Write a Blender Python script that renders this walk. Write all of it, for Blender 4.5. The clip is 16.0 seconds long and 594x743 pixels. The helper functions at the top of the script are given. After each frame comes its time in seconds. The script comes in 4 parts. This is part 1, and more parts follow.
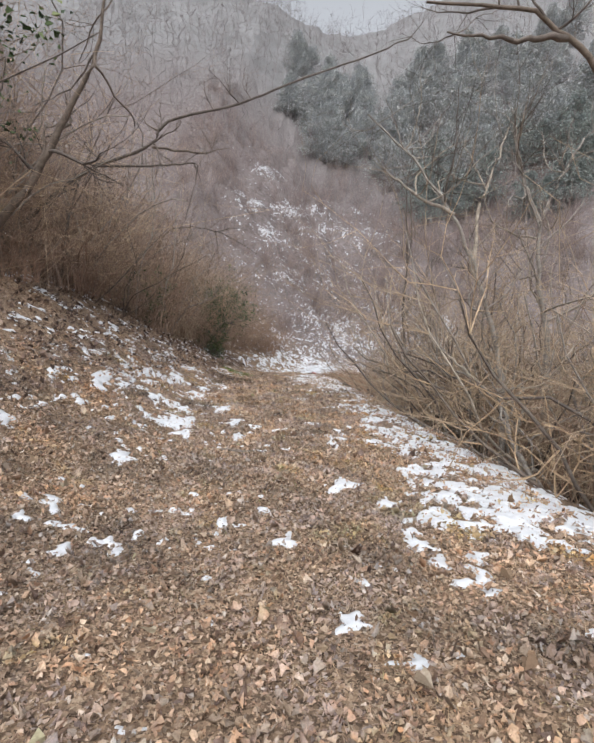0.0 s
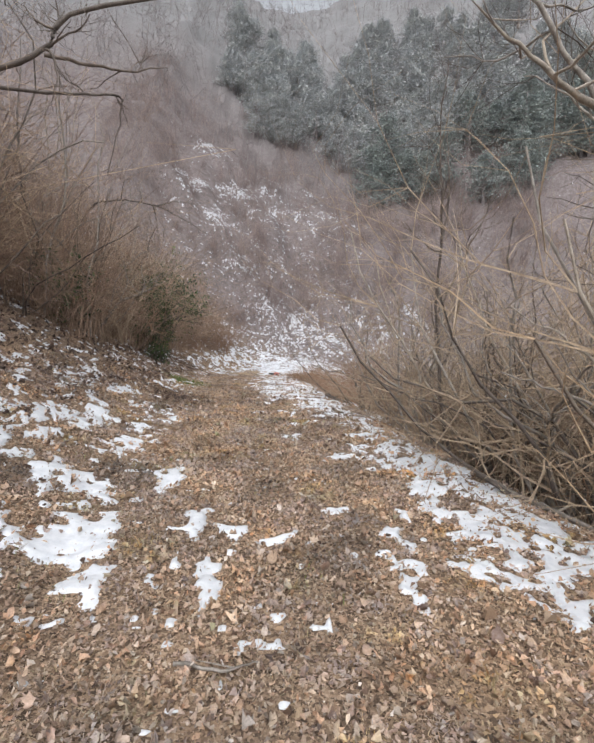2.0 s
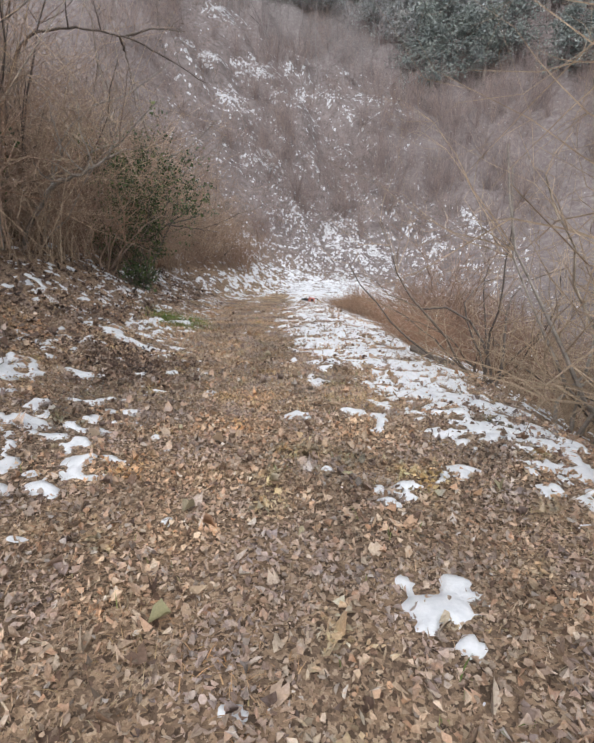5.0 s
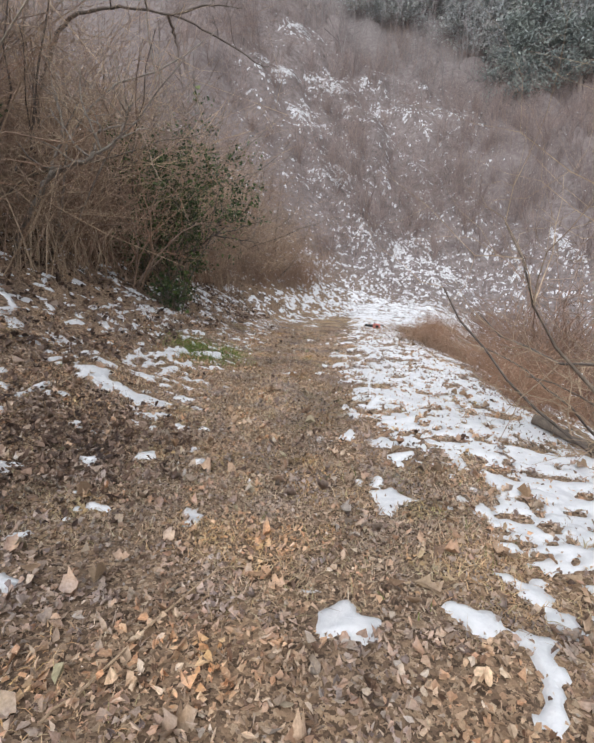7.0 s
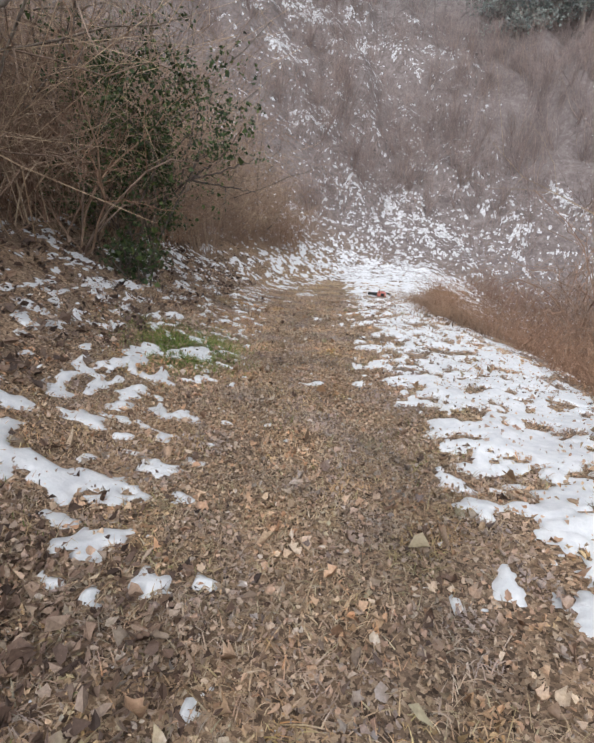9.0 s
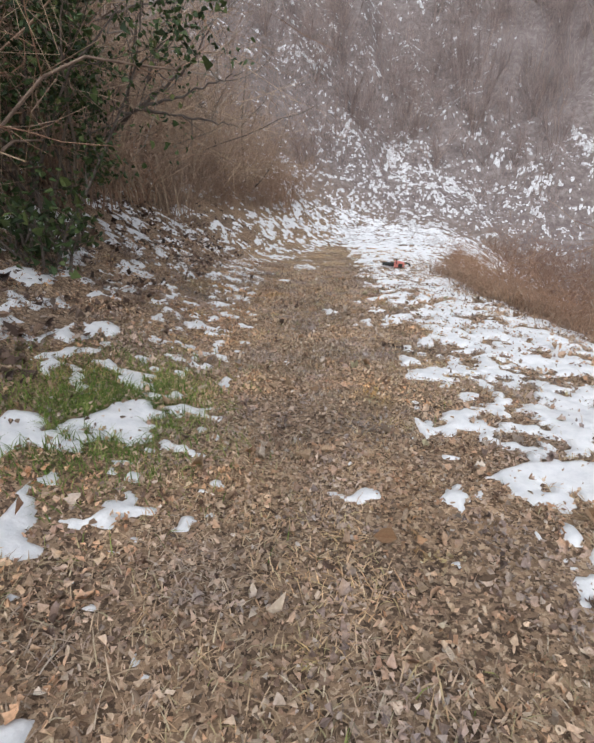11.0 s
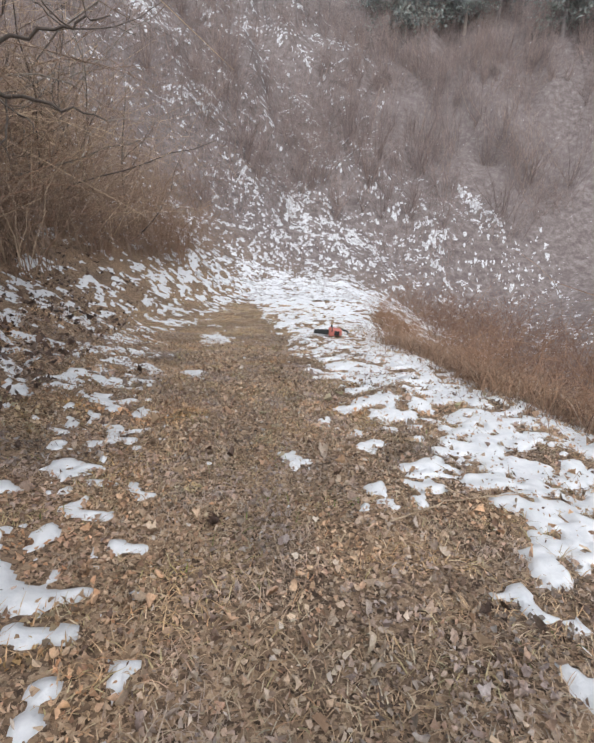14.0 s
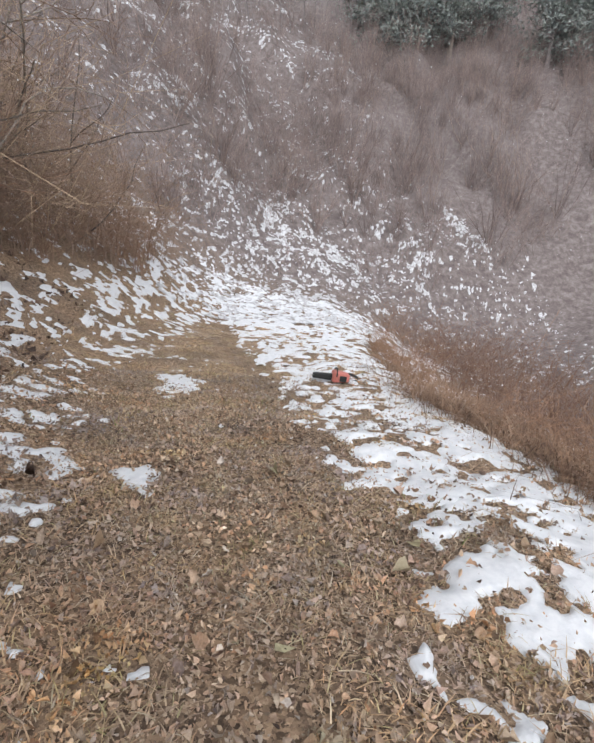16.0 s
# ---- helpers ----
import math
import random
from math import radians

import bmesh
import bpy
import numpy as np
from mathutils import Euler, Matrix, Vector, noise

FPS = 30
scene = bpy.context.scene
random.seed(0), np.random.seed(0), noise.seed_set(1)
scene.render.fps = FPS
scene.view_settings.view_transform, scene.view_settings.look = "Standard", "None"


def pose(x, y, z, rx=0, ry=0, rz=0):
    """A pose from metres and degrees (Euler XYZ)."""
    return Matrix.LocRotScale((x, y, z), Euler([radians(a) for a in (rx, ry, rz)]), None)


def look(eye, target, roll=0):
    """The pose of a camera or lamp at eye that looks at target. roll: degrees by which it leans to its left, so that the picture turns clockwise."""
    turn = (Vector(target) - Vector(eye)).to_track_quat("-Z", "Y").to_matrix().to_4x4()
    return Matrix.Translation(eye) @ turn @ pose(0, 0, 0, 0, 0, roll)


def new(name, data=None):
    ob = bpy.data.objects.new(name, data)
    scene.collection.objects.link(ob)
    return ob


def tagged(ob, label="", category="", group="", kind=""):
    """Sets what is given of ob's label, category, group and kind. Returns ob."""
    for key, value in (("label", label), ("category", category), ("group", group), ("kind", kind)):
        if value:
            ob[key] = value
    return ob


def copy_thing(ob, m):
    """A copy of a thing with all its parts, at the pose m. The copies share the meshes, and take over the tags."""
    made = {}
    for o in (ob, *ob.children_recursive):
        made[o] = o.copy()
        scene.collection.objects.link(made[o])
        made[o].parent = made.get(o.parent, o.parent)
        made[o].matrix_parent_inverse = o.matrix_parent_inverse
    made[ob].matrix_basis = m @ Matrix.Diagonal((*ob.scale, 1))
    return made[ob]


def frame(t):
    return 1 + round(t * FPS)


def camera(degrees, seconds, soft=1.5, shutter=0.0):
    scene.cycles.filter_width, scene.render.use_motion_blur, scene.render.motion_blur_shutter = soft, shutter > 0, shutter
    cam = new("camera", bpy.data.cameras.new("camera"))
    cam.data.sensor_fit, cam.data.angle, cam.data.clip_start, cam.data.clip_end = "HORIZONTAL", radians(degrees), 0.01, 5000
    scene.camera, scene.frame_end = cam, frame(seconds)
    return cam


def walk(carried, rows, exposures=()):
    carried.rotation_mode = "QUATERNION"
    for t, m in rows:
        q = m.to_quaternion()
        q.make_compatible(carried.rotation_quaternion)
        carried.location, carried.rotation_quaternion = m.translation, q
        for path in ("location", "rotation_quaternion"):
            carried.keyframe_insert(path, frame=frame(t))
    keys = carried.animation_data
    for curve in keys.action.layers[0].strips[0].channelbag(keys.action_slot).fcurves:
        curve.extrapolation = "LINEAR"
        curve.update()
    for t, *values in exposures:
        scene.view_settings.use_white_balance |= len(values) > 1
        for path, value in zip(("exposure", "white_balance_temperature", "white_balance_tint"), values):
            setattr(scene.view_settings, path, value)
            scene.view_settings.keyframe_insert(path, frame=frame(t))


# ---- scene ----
cam = camera(64.6, 16.0, soft=2.1)
PATH = [
    (0, (2.024, -4.338, 1.291), (1.983, -2.346, 1.113), 1.1),
    (0.5, (1.889, -3.446, 1.363), (2.001, -1.455, 1.209), 1.3),
    (1, (1.697, -2.553, 1.442), (1.88, -0.566, 1.298), 0.9),
    (1.5, (1.532, -1.603, 1.465), (1.722, 0.382, 1.305), 0.8),
    (2, (1.382, -0.69, 1.506), (1.558, 1.29, 1.286), -0.1),
    (2.5, (1.268, 0.34, 1.506), (1.42, 2.31, 1.195), -0.5),
    (3, (1.183, 1.294, 1.496), (1.335, 3.247, 1.092), -0.5),
    (3.2, (1.154, 1.611, 1.521), (1.323, 3.553, 1.077), -0.4),
    (5.3, (1.384, 5.39, 1.121), (1.406, 7.31, 0.56), -1.6),
    (5.5, (1.446, 5.654, 1.094), (1.447, 7.582, 0.561), -1.9),
    (6, (1.497, 6.217, 1.101), (1.449, 8.158, 0.621), -1.5),
    (6.5, (1.521, 6.788, 1.1), (1.375, 8.729, 0.641), -0.9),
    (7, (1.369, 7.315, 1.054), (1.173, 9.246, 0.573), 0.2),
    (7.5, (1.263, 7.875, 1.02), (1.084, 9.798, 0.5), -0.2),
    (8, (0.911, 8.437, 1.03), (0.782, 10.356, 0.48), -0.7),
    (8.5, (0.737, 9.023, 1.001), (0.627, 10.927, 0.396), -0.3),
    (8.7, (0.672, 9.256, 0.998), (0.588, 11.155, 0.374), 0.7),
    (10.8, (0.349, 11.984, 0.866), (0.3, 13.827, 0.09), -0.1),
    (11, (0.312, 12.237, 0.808), (0.263, 14.072, 0.015), -0.3),
    (11.5, (0.12, 12.698, 0.808), (0.162, 14.525, -0.004), 0.8),
    (12, (0.111, 13.116, 0.78), (0.278, 14.964, 0.034), 0.8),
    (12.5, (0.035, 13.605, 0.759), (0.337, 15.447, 0.04), 1.9),
    (13, (-0.005, 14.127, 0.727), (0.358, 15.967, 0.032), 2.8),
    (13.5, (-0.045, 14.691, 0.722), (0.36, 16.53, 0.049), 4.2),
    (14, (-0.016, 15.253, 0.675), (0.377, 17.116, 0.065), 1.5),
    (14.5, (-0.058, 15.82, 0.639), (0.348, 17.7, 0.089), -1.3),
    (15, (0.058, 16.465, 0.588), (0.517, 18.339, 0.061), -1.2),
    (15.5, (0.04, 17.055, 0.568), (0.565, 18.918, 0.067), 2.8),
    (16, (0.048, 17.682, 0.525), (0.598, 19.526, -0.021), 5.3),
]
walk(cam, [(t, look(eye, target, roll)) for t, eye, target, roll in PATH], exposures=[(0, 0.6, 6250, 10), (9, 0.56, 6250, 10), (16, 0.56, 6250, 10)])

# ---- sky and light: an overcast winter day ----
world = bpy.data.worlds.new("overcast_sky")
scene.world = world
world.use_nodes = True
wt = world.node_tree
wt.nodes.clear()
w_out = wt.nodes.new("ShaderNodeOutputWorld")
w_bg = wt.nodes.new("ShaderNodeBackground")
w_sky = wt.nodes.new("ShaderNodeTexSky")
w_sky.sky_type = "NISHITA"
w_sky.sun_disc = False
w_sky.sun_elevation, w_sky.sun_rotation = radians(48), radians(200)
w_sky.air_density, w_sky.dust_density = 1.0, 4.0
w_grey = wt.nodes.new("ShaderNodeHueSaturation")
w_grey.inputs["Saturation"].default_value = 0.12
wt.links.new(w_sky.outputs[0], w_grey.inputs["Color"])
wt.links.new(w_grey.outputs[0], w_bg.inputs["Color"])
w_bg.inputs["Strength"].default_value = 0.15
wt.links.new(w_bg.outputs[0], w_out.inputs["Surface"])

sun_data = bpy.data.lights.new("sun", "SUN")
sun_data.energy, sun_data.angle, sun_data.color = 0.7, radians(50), (1.0, 0.98, 0.96)
sun = new("sun", sun_data)
sun.matrix_world = pose(0, 0, 40, 42, 0, 20)


# ---- materials ----
def material(name, rough=0.8):
    mat = bpy.data.materials.new(name)
    mat.use_nodes = True
    nt = mat.node_tree
    bsdf = nt.nodes["Principled BSDF"]
    bsdf.inputs["Roughness"].default_value = rough
    bsdf.inputs["Specular IOR Level"].default_value = 0.25
    return mat, nt, bsdf


def ramp(nt, source, stops, interpolation="LINEAR"):
    node = nt.nodes.new("ShaderNodeValToRGB")
    node.color_ramp.interpolation = interpolation
    els = node.color_ramp.elements
    while len(els) < len(stops):
        els.new(0.5)
    for el, (pos, col) in zip(els, stops):
        el.position, el.color = pos, (*col, 1)
    nt.links.new(source, node.inputs["Fac"])
    return node.outputs["Color"]


def tex_noise(nt, scale, detail=4, rough=0.6, coord="Object"):
    tc = nt.nodes.new("ShaderNodeTexCoord")
    node = nt.nodes.new("ShaderNodeTexNoise")
    node.inputs["Scale"].default_value = scale
    node.inputs["Detail"].default_value = detail
    node.inputs["Roughness"].default_value = rough
    nt.links.new(tc.outputs[coord], node.inputs["Vector"])
    return node.outputs["Fac"]


def mix(nt, fac, a, b, mode="MIX"):
    node = nt.nodes.new("ShaderNodeMix")
    node.data_type, node.blend_type = "RGBA", mode
    for sock, value in ((node.inputs[0], fac), (node.inputs[6], a), (node.inputs[7], b)):
        if isinstance(value, (int, float)):
            sock.default_value = value
        elif isinstance(value, tuple):
            sock.default_value = (*value, 1)
        else:
            nt.links.new(value, sock)
    return node.outputs[2]


def bump(nt, bsdf, height, strength, distance):
    node = nt.nodes.new("ShaderNodeBump")
    node.inputs["Strength"].default_value = strength
    node.inputs["Distance"].default_value = distance
    nt.links.new(height, node.inputs["Height"])
    nt.links.new(node.outputs[0], bsdf.inputs["Normal"])


def bark_material(name, dark, light, scale=9.0, rough=0.85):
    """Twigs and bark: two-scale mottling, and each plant a little lighter or darker."""
    mat, nt, bsdf = material(name, rough)
    coarse = ramp(nt, tex_noise(nt, scale), [(0.3, dark), (0.7, light)])
    fine = ramp(nt, tex_noise(nt, scale * 9), [(0.3, (0.7, 0.7, 0.7)), (0.7, (1.15, 1.15, 1.15))])
    col = mix(nt, 1.0, coarse, fine, "MULTIPLY")
    info = nt.nodes.new("ShaderNodeObjectInfo")
    per = ramp(nt, info.outputs["Random"], [(0, (0.75, 0.72, 0.7)), (0.5, (1, 1, 1)), (1, (1.2, 1.12, 1.0))])
    col = mix(nt, 1.0, col, per, "MULTIPLY")
    nt.links.new(col, bsdf.inputs["Base Color"])
    bump(nt, bsdf, tex_noise(nt, scale * 12), 0.5, 0.004)
    return mat


def island_material(name, stops, scale=6.0, rough=0.8, jitter=0.25, patched=False):
    """Leaves and blades: every piece takes a colour of its own from a ramp; patched: rimed, rusty and dark drifts of them."""
    mat, nt, bsdf = material(name, rough)
    geo = nt.nodes.new("ShaderNodeNewGeometry")
    col = ramp(nt, geo.outputs["Random Per Island"], stops)
    patch = ramp(nt, tex_noise(nt, scale), [(0.3, (1 - jitter * 1.3, 1 - jitter * 1.2, 1 - jitter)), (0.5, (1, 1, 1)), (0.7, (1 + jitter, 1 + jitter * 0.8, 1 + jitter * 0.5))])
    col = mix(nt, 1.0, col, patch, "MULTIPLY")
    if patched:
        rust = ramp(nt, tex_noise(nt, scale * 0.8, 5, 0.65), [(0.56, (1, 1, 1)), (0.66, (1.15, 0.97, 0.8))])
        col = mix(nt, 1.0, col, rust, "MULTIPLY")
        greying = ramp(nt, tex_noise(nt, scale * 1.9, 7, 0.7), [(0.47, (0, 0, 0)), (0.66, (0.62, 0.62, 0.62))])
        col = mix(nt, greying, col, (0.43, 0.375, 0.372))
        olive = ramp(nt, tex_noise(nt, scale * 1.3 + 0.37, 4, 0.6), [(0.57, (1, 1, 1)), (0.7, (0.95, 1.03, 0.76))])
        col = mix(nt, 1.0, col, olive, "MULTIPLY")
    fine = ramp(nt, tex_noise(nt, 90), [(0.3, (0.72, 0.7, 0.68)), (0.7, (1.15, 1.15, 1.15))])
    col = mix(nt, 1.0, col, fine, "MULTIPLY")
    nt.links.new(col, bsdf.inputs["Base Color"])
    return mat


def soil_material():
    mat, nt, bsdf = material("leafy_soil", 0.95)
    base = ramp(nt, tex_noise(nt, 1.3, 6), [(0.3, (0.7, 0.7, 0.72)), (0.5, (1.0, 0.98, 0.95)), (0.72, (1.25, 1.18, 1.08))])
    tc = nt.nodes.new("ShaderNodeTexCoord")
    vor = nt.nodes.new("ShaderNodeTexVoronoi")
    vor.inputs["Scale"].default_value = 60
    warp = nt.nodes.new("ShaderNodeTexNoise")
    warp.inputs["Scale"].default_value = 45
    warp.inputs["Detail"].default_value = 3
    nt.links.new(tc.outputs["Object"], warp.inputs["Vector"])
    bend = nt.nodes.new("ShaderNodeVectorMath")
    bend.operation = "MULTIPLY_ADD"
    bend.inputs[1].default_value = (0.05, 0.05, 0.05)
    nt.links.new(warp.outputs["Color"], bend.inputs[0])
    nt.links.new(tc.outputs["Object"], bend.inputs[2])
    nt.links.new(bend.outputs[0], vor.inputs["Vector"])
    sep = nt.nodes.new("ShaderNodeSeparateColor")
    nt.links.new(vor.outputs["Color"], sep.inputs[0])
    bits = ramp(nt, sep.outputs[0], [(0, (0.07, 0.05, 0.037)), (0.25, (0.15, 0.106, 0.076)), (0.55, (0.25, 0.178, 0.125)), (0.8, (0.34, 0.245, 0.17)), (1, (0.44, 0.345, 0.255))])
    trail = mix(nt, 1.0, base, bits, "MULTIPLY")
    # beyond the trail the litter is grey-mauve, distance haze included in the colour
    greying = ramp(nt, tex_noise(nt, 3.2, 9, 0.75), [(0.3, (0.085, 0.069, 0.065)), (0.5, (0.16, 0.134, 0.129)), (0.7, (0.28, 0.25, 0.245))])
    xyz = nt.nodes.new("ShaderNodeSeparateXYZ")
    nt.links.new(tc.outputs["Object"], xyz.inputs[0])
    zones = []
    for out, low, high in ((1, 32.0, 38.0), (0, -4.5, -8.5), (0, 7.0, 11.0)):
        rng_node = nt.nodes.new("ShaderNodeMapRange")
        rng_node.inputs["From Min"].default_value, rng_node.inputs["From Max"].default_value = low, high
        nt.links.new(xyz.outputs[out], rng_node.inputs["Value"])
        zones.append(rng_node.outputs[0])
    for other in zones[1:]:
        top = nt.nodes.new("ShaderNodeMath")
        top.operation = "MAXIMUM"
        nt.links.new(zones[0], top.inputs[0])
        nt.links.new(other, top.inputs[1])
        zones[0] = top.outputs[0]
    # painted haze: the upper hill fades to a paler grey with y
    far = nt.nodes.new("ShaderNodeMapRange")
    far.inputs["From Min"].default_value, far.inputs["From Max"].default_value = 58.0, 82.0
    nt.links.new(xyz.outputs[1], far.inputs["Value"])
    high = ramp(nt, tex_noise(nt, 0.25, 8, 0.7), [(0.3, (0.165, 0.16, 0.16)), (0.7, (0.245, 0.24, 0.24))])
    slope = mix(nt, far.outputs[0], greying, high)
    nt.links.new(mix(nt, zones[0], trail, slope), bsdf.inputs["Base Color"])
    bump(nt, bsdf, tex_noise(nt, 30, 6), 0.8, 0.02)
    return mat


def snow_material(name, dark, light, scale):
    mat, nt, bsdf = material(name, 0.55)
    col = ramp(nt, tex_noise(nt, scale, 5), [(0.3, dark), (0.6, light)])
    nt.links.new(col, bsdf.inputs["Base Color"])
    bump(nt, bsdf, tex_noise(nt, 55, 6), 0.35, 0.012)
    return mat


def single_leaf_material():
    mat, nt, bsdf = material("single_dead_leaf", 0.75)
    info = nt.nodes.new("ShaderNodeObjectInfo")
    col = ramp(nt, info.outputs["Random"], [(0, (0.20, 0.13, 0.085)), (0.35, (0.37, 0.28, 0.19)), (0.6, (0.31, 0.19, 0.11)), (0.8, (0.42, 0.35, 0.27)), (1, (0.34, 0.32, 0.19))])
    fine = ramp(nt, tex_noise(nt, 60), [(0.3, (0.75, 0.72, 0.7)), (0.7, (1.1, 1.1, 1.1))])
    nt.links.new(mix(nt, 1.0, col, fine, "MULTIPLY"), bsdf.inputs["Base Color"])
    return mat


SOIL, LITTER_ONE = soil_material(), single_leaf_material()
SNOW = snow_material("old_snow", (0.58, 0.60, 0.63), (0.71, 0.72, 0.74), 14)
THIN_SNOW = snow_material("thin_twiggy_snow", (0.24, 0.225, 0.225), (0.58, 0.59, 0.61), 7)
LITTER = island_material("dead_leaves", [
    (0.0, (0.085, 0.055, 0.042)), (0.1, (0.20, 0.13, 0.092)), (0.22, (0.42, 0.295, 0.205)), (0.34, (0.26, 0.20, 0.15)), (0.46, (0.55, 0.42, 0.305)), (0.56, (0.42, 0.25, 0.155)),
    (0.66, (0.46, 0.385, 0.305)), (0.76, (0.50, 0.32, 0.205)), (0.86, (0.62, 0.505, 0.385)), (0.94, (0.17, 0.13, 0.10)), (1.0, (0.65, 0.585, 0.52))], 1.2, 0.8, 0.42, True)
# mauve-brown bank leaves, darkened further for the shade under the thicket
BANK_LITTER = island_material("shaded_bank_leaves", [(0, (0.05, 0.035, 0.03)), (0.4, (0.14, 0.095, 0.075)), (0.75, (0.24, 0.17, 0.13)), (1, (0.36, 0.29, 0.24))], 1.4, 0.7, 0.4)
STRAW = island_material("straw_grass", [(0, (0.23, 0.165, 0.11)), (0.3, (0.41, 0.30, 0.195)), (0.55, (0.54, 0.42, 0.28)), (0.75, (0.47, 0.295, 0.175)), (0.87, (0.39, 0.35, 0.19)), (1, (0.62, 0.53, 0.41))], 1.1, 0.8, 0.4, True)
GREEN_GRASS = island_material("green_grass", [(0, (0.08, 0.13, 0.03)), (0.6, (0.16, 0.235, 0.05)), (1, (0.30, 0.33, 0.11))], 2.0)
RED_GRASS = island_material("reddish_dry_stalks", [(0, (0.12, 0.08, 0.06)), (0.5, (0.25, 0.16, 0.11)), (0.8, (0.35, 0.22, 0.14)), (1, (0.37, 0.30, 0.235))], 1.5)
EVERGREEN = island_material("glossy_evergreen_leaves", [(0, (0.025, 0.045, 0.02)), (0.5, (0.05, 0.085, 0.03)), (0.85, (0.09, 0.13, 0.045)), (1, (0.16, 0.19, 0.07))], 3.0, 0.45)
# grey-green needles, lightened for the mist in front of the hill
NEEDLES = island_material("hazed_needles", [(0, (0.19, 0.22, 0.207)), (0.6, (0.255, 0.29, 0.275)), (1, (0.33, 0.36, 0.35))], 0.6)
# the upper pines' needles again, paled by distance haze in the colour
NEEDLES_HAZED = island_material("far_hazed_needles", [(0, (0.35, 0.37, 0.37)), (0.6, (0.40, 0.42, 0.42)), (1, (0.47, 0.49, 0.49))], 0.6)
BARK_DARK = bark_material("dark_bark", (0.085, 0.07, 0.06), (0.19, 0.16, 0.14))
BARK_TAN = bark_material("tan_bark", (0.17, 0.15, 0.13), (0.40, 0.365, 0.325))
CANE_BROWN = bark_material("brown_canes", (0.17, 0.12, 0.095), (0.38, 0.285, 0.225))
CANE_TAN = bark_material("tan_canes", (0.27, 0.20, 0.14), (0.53, 0.42, 0.305))
CANE_RED = bark_material("reddish_canes", (0.19, 0.115, 0.085), (0.37, 0.25, 0.185))
# hillside twigs: grey-mauve bark with the haze over the hill mixed in
BARK_HAZE = bark_material("hazed_hill_twigs", (0.19, 0.15, 0.142), (0.37, 0.305, 0.29), 2.0)
# farthest bark: aerial haze is painted in as a pale, flat grey
BARK_FAR = bark_material("hazed_far_twigs", (0.20, 0.18, 0.178), (0.32, 0.29, 0.285), 1.0)


# ---- mesh helpers ----
def mesh_object(name, verts, faces, mat, parent=None, label="", smooth=False):
    me = bpy.data.meshes.new(name)
    me.from_pydata(verts.tolist() if isinstance(verts, np.ndarray) else verts, [], faces.tolist() if isinstance(faces, np.ndarray) else faces)
    me.materials.append(mat)
    if smooth:
        me.polygons.foreach_set("use_smooth", [True] * len(me.polygons))
    me.update()
    ob = new(name, me)
    if parent:
        ob.parent = parent
    if label:
        ob["label"] = label
    return ob


def part(name, bm, mat, parent, label=""):
    me = bpy.data.meshes.new(name)
    bm.to_mesh(me)
    bm.free()
    me.materials.append(mat)
    ob = new(name, me)
    ob.parent = parent
    if label:
        ob["label"] = label
    return ob


def tubes(lines, sides=3):
    """Vertices and faces of tapered tubes along lines of (points, radii)."""
    vs, fs, count = [], [], 0
    ang = np.arange(sides) * 2 * np.pi / sides
    for pts, rad in lines:
        pts = np.asarray(pts, float)
        n = len(pts)
        tan = np.gradient(pts, axis=0)
        tan /= np.linalg.norm(tan, axis=1)[:, None] + 1e-9
        ref = np.where(np.abs(tan[:, 2:]) > 0.9, [[1.0, 0, 0]], [[0, 0, 1.0]])
        u = np.cross(tan, ref)
        u /= np.linalg.norm(u, axis=1)[:, None] + 1e-9
        v = np.cross(tan, u)
        ring = u[:, None] * np.cos(ang)[None, :, None] + v[:, None] * np.sin(ang)[None, :, None]
        vs.append((pts[:, None] + ring * np.asarray(rad, float)[:, None, None]).reshape(-1, 3))
        i = np.arange(n - 1)[:, None] * sides
        j = np.arange(sides)[None]
        k = (j + 1) % sides
        fs.append((count + np.stack([i + j, i + k, i + sides + k, i + sides + j], -1)).reshape(-1, 4))
        count += n * sides
    return np.concatenate(vs), np.concatenate(fs)


def hashed(ix, iy, seed):
    h = (ix.astype(np.int64) * 374761393 + iy.astype(np.int64) * 668265263 + seed * 974711) & 0xFFFFFFFF
    h = ((h ^ (h >> 13)) * 1274126177) & 0xFFFFFFFF
    return ((h ^ (h >> 16)) & 0xFFFFFF) / 0xFFFFFF


def vnoise(x, y, seed):
    ix, iy = np.floor(x), np.floor(y)
    fx, fy = x - ix, y - iy
    fx, fy = fx * fx * (3 - 2 * fx), fy * fy * (3 - 2 * fy)
    a, b = hashed(ix, iy, seed), hashed(ix + 1, iy, seed)
    c, d = hashed(ix, iy + 1, seed), hashed(ix + 1, iy + 1, seed)
    return (a * (1 - fx) + b * fx) * (1 - fy) + (c * (1 - fx) + d * fx) * fy


def fbm(x, y, seed, octaves=3):
    """Noise of mean 0 and spread about 1."""
    total, amp, norm = 0, 1.0, 0
    for o in range(octaves):
        total = total + amp * (vnoise(x * 2**o, y * 2**o, seed + o * 17) - 0.5)
        norm += amp * amp
        amp *= 0.6
    return total / math.sqrt(norm) / 0.21


# ---- the lie of the land ----
def soft(v, k):
    return np.logaddexp(0, v / k) * k


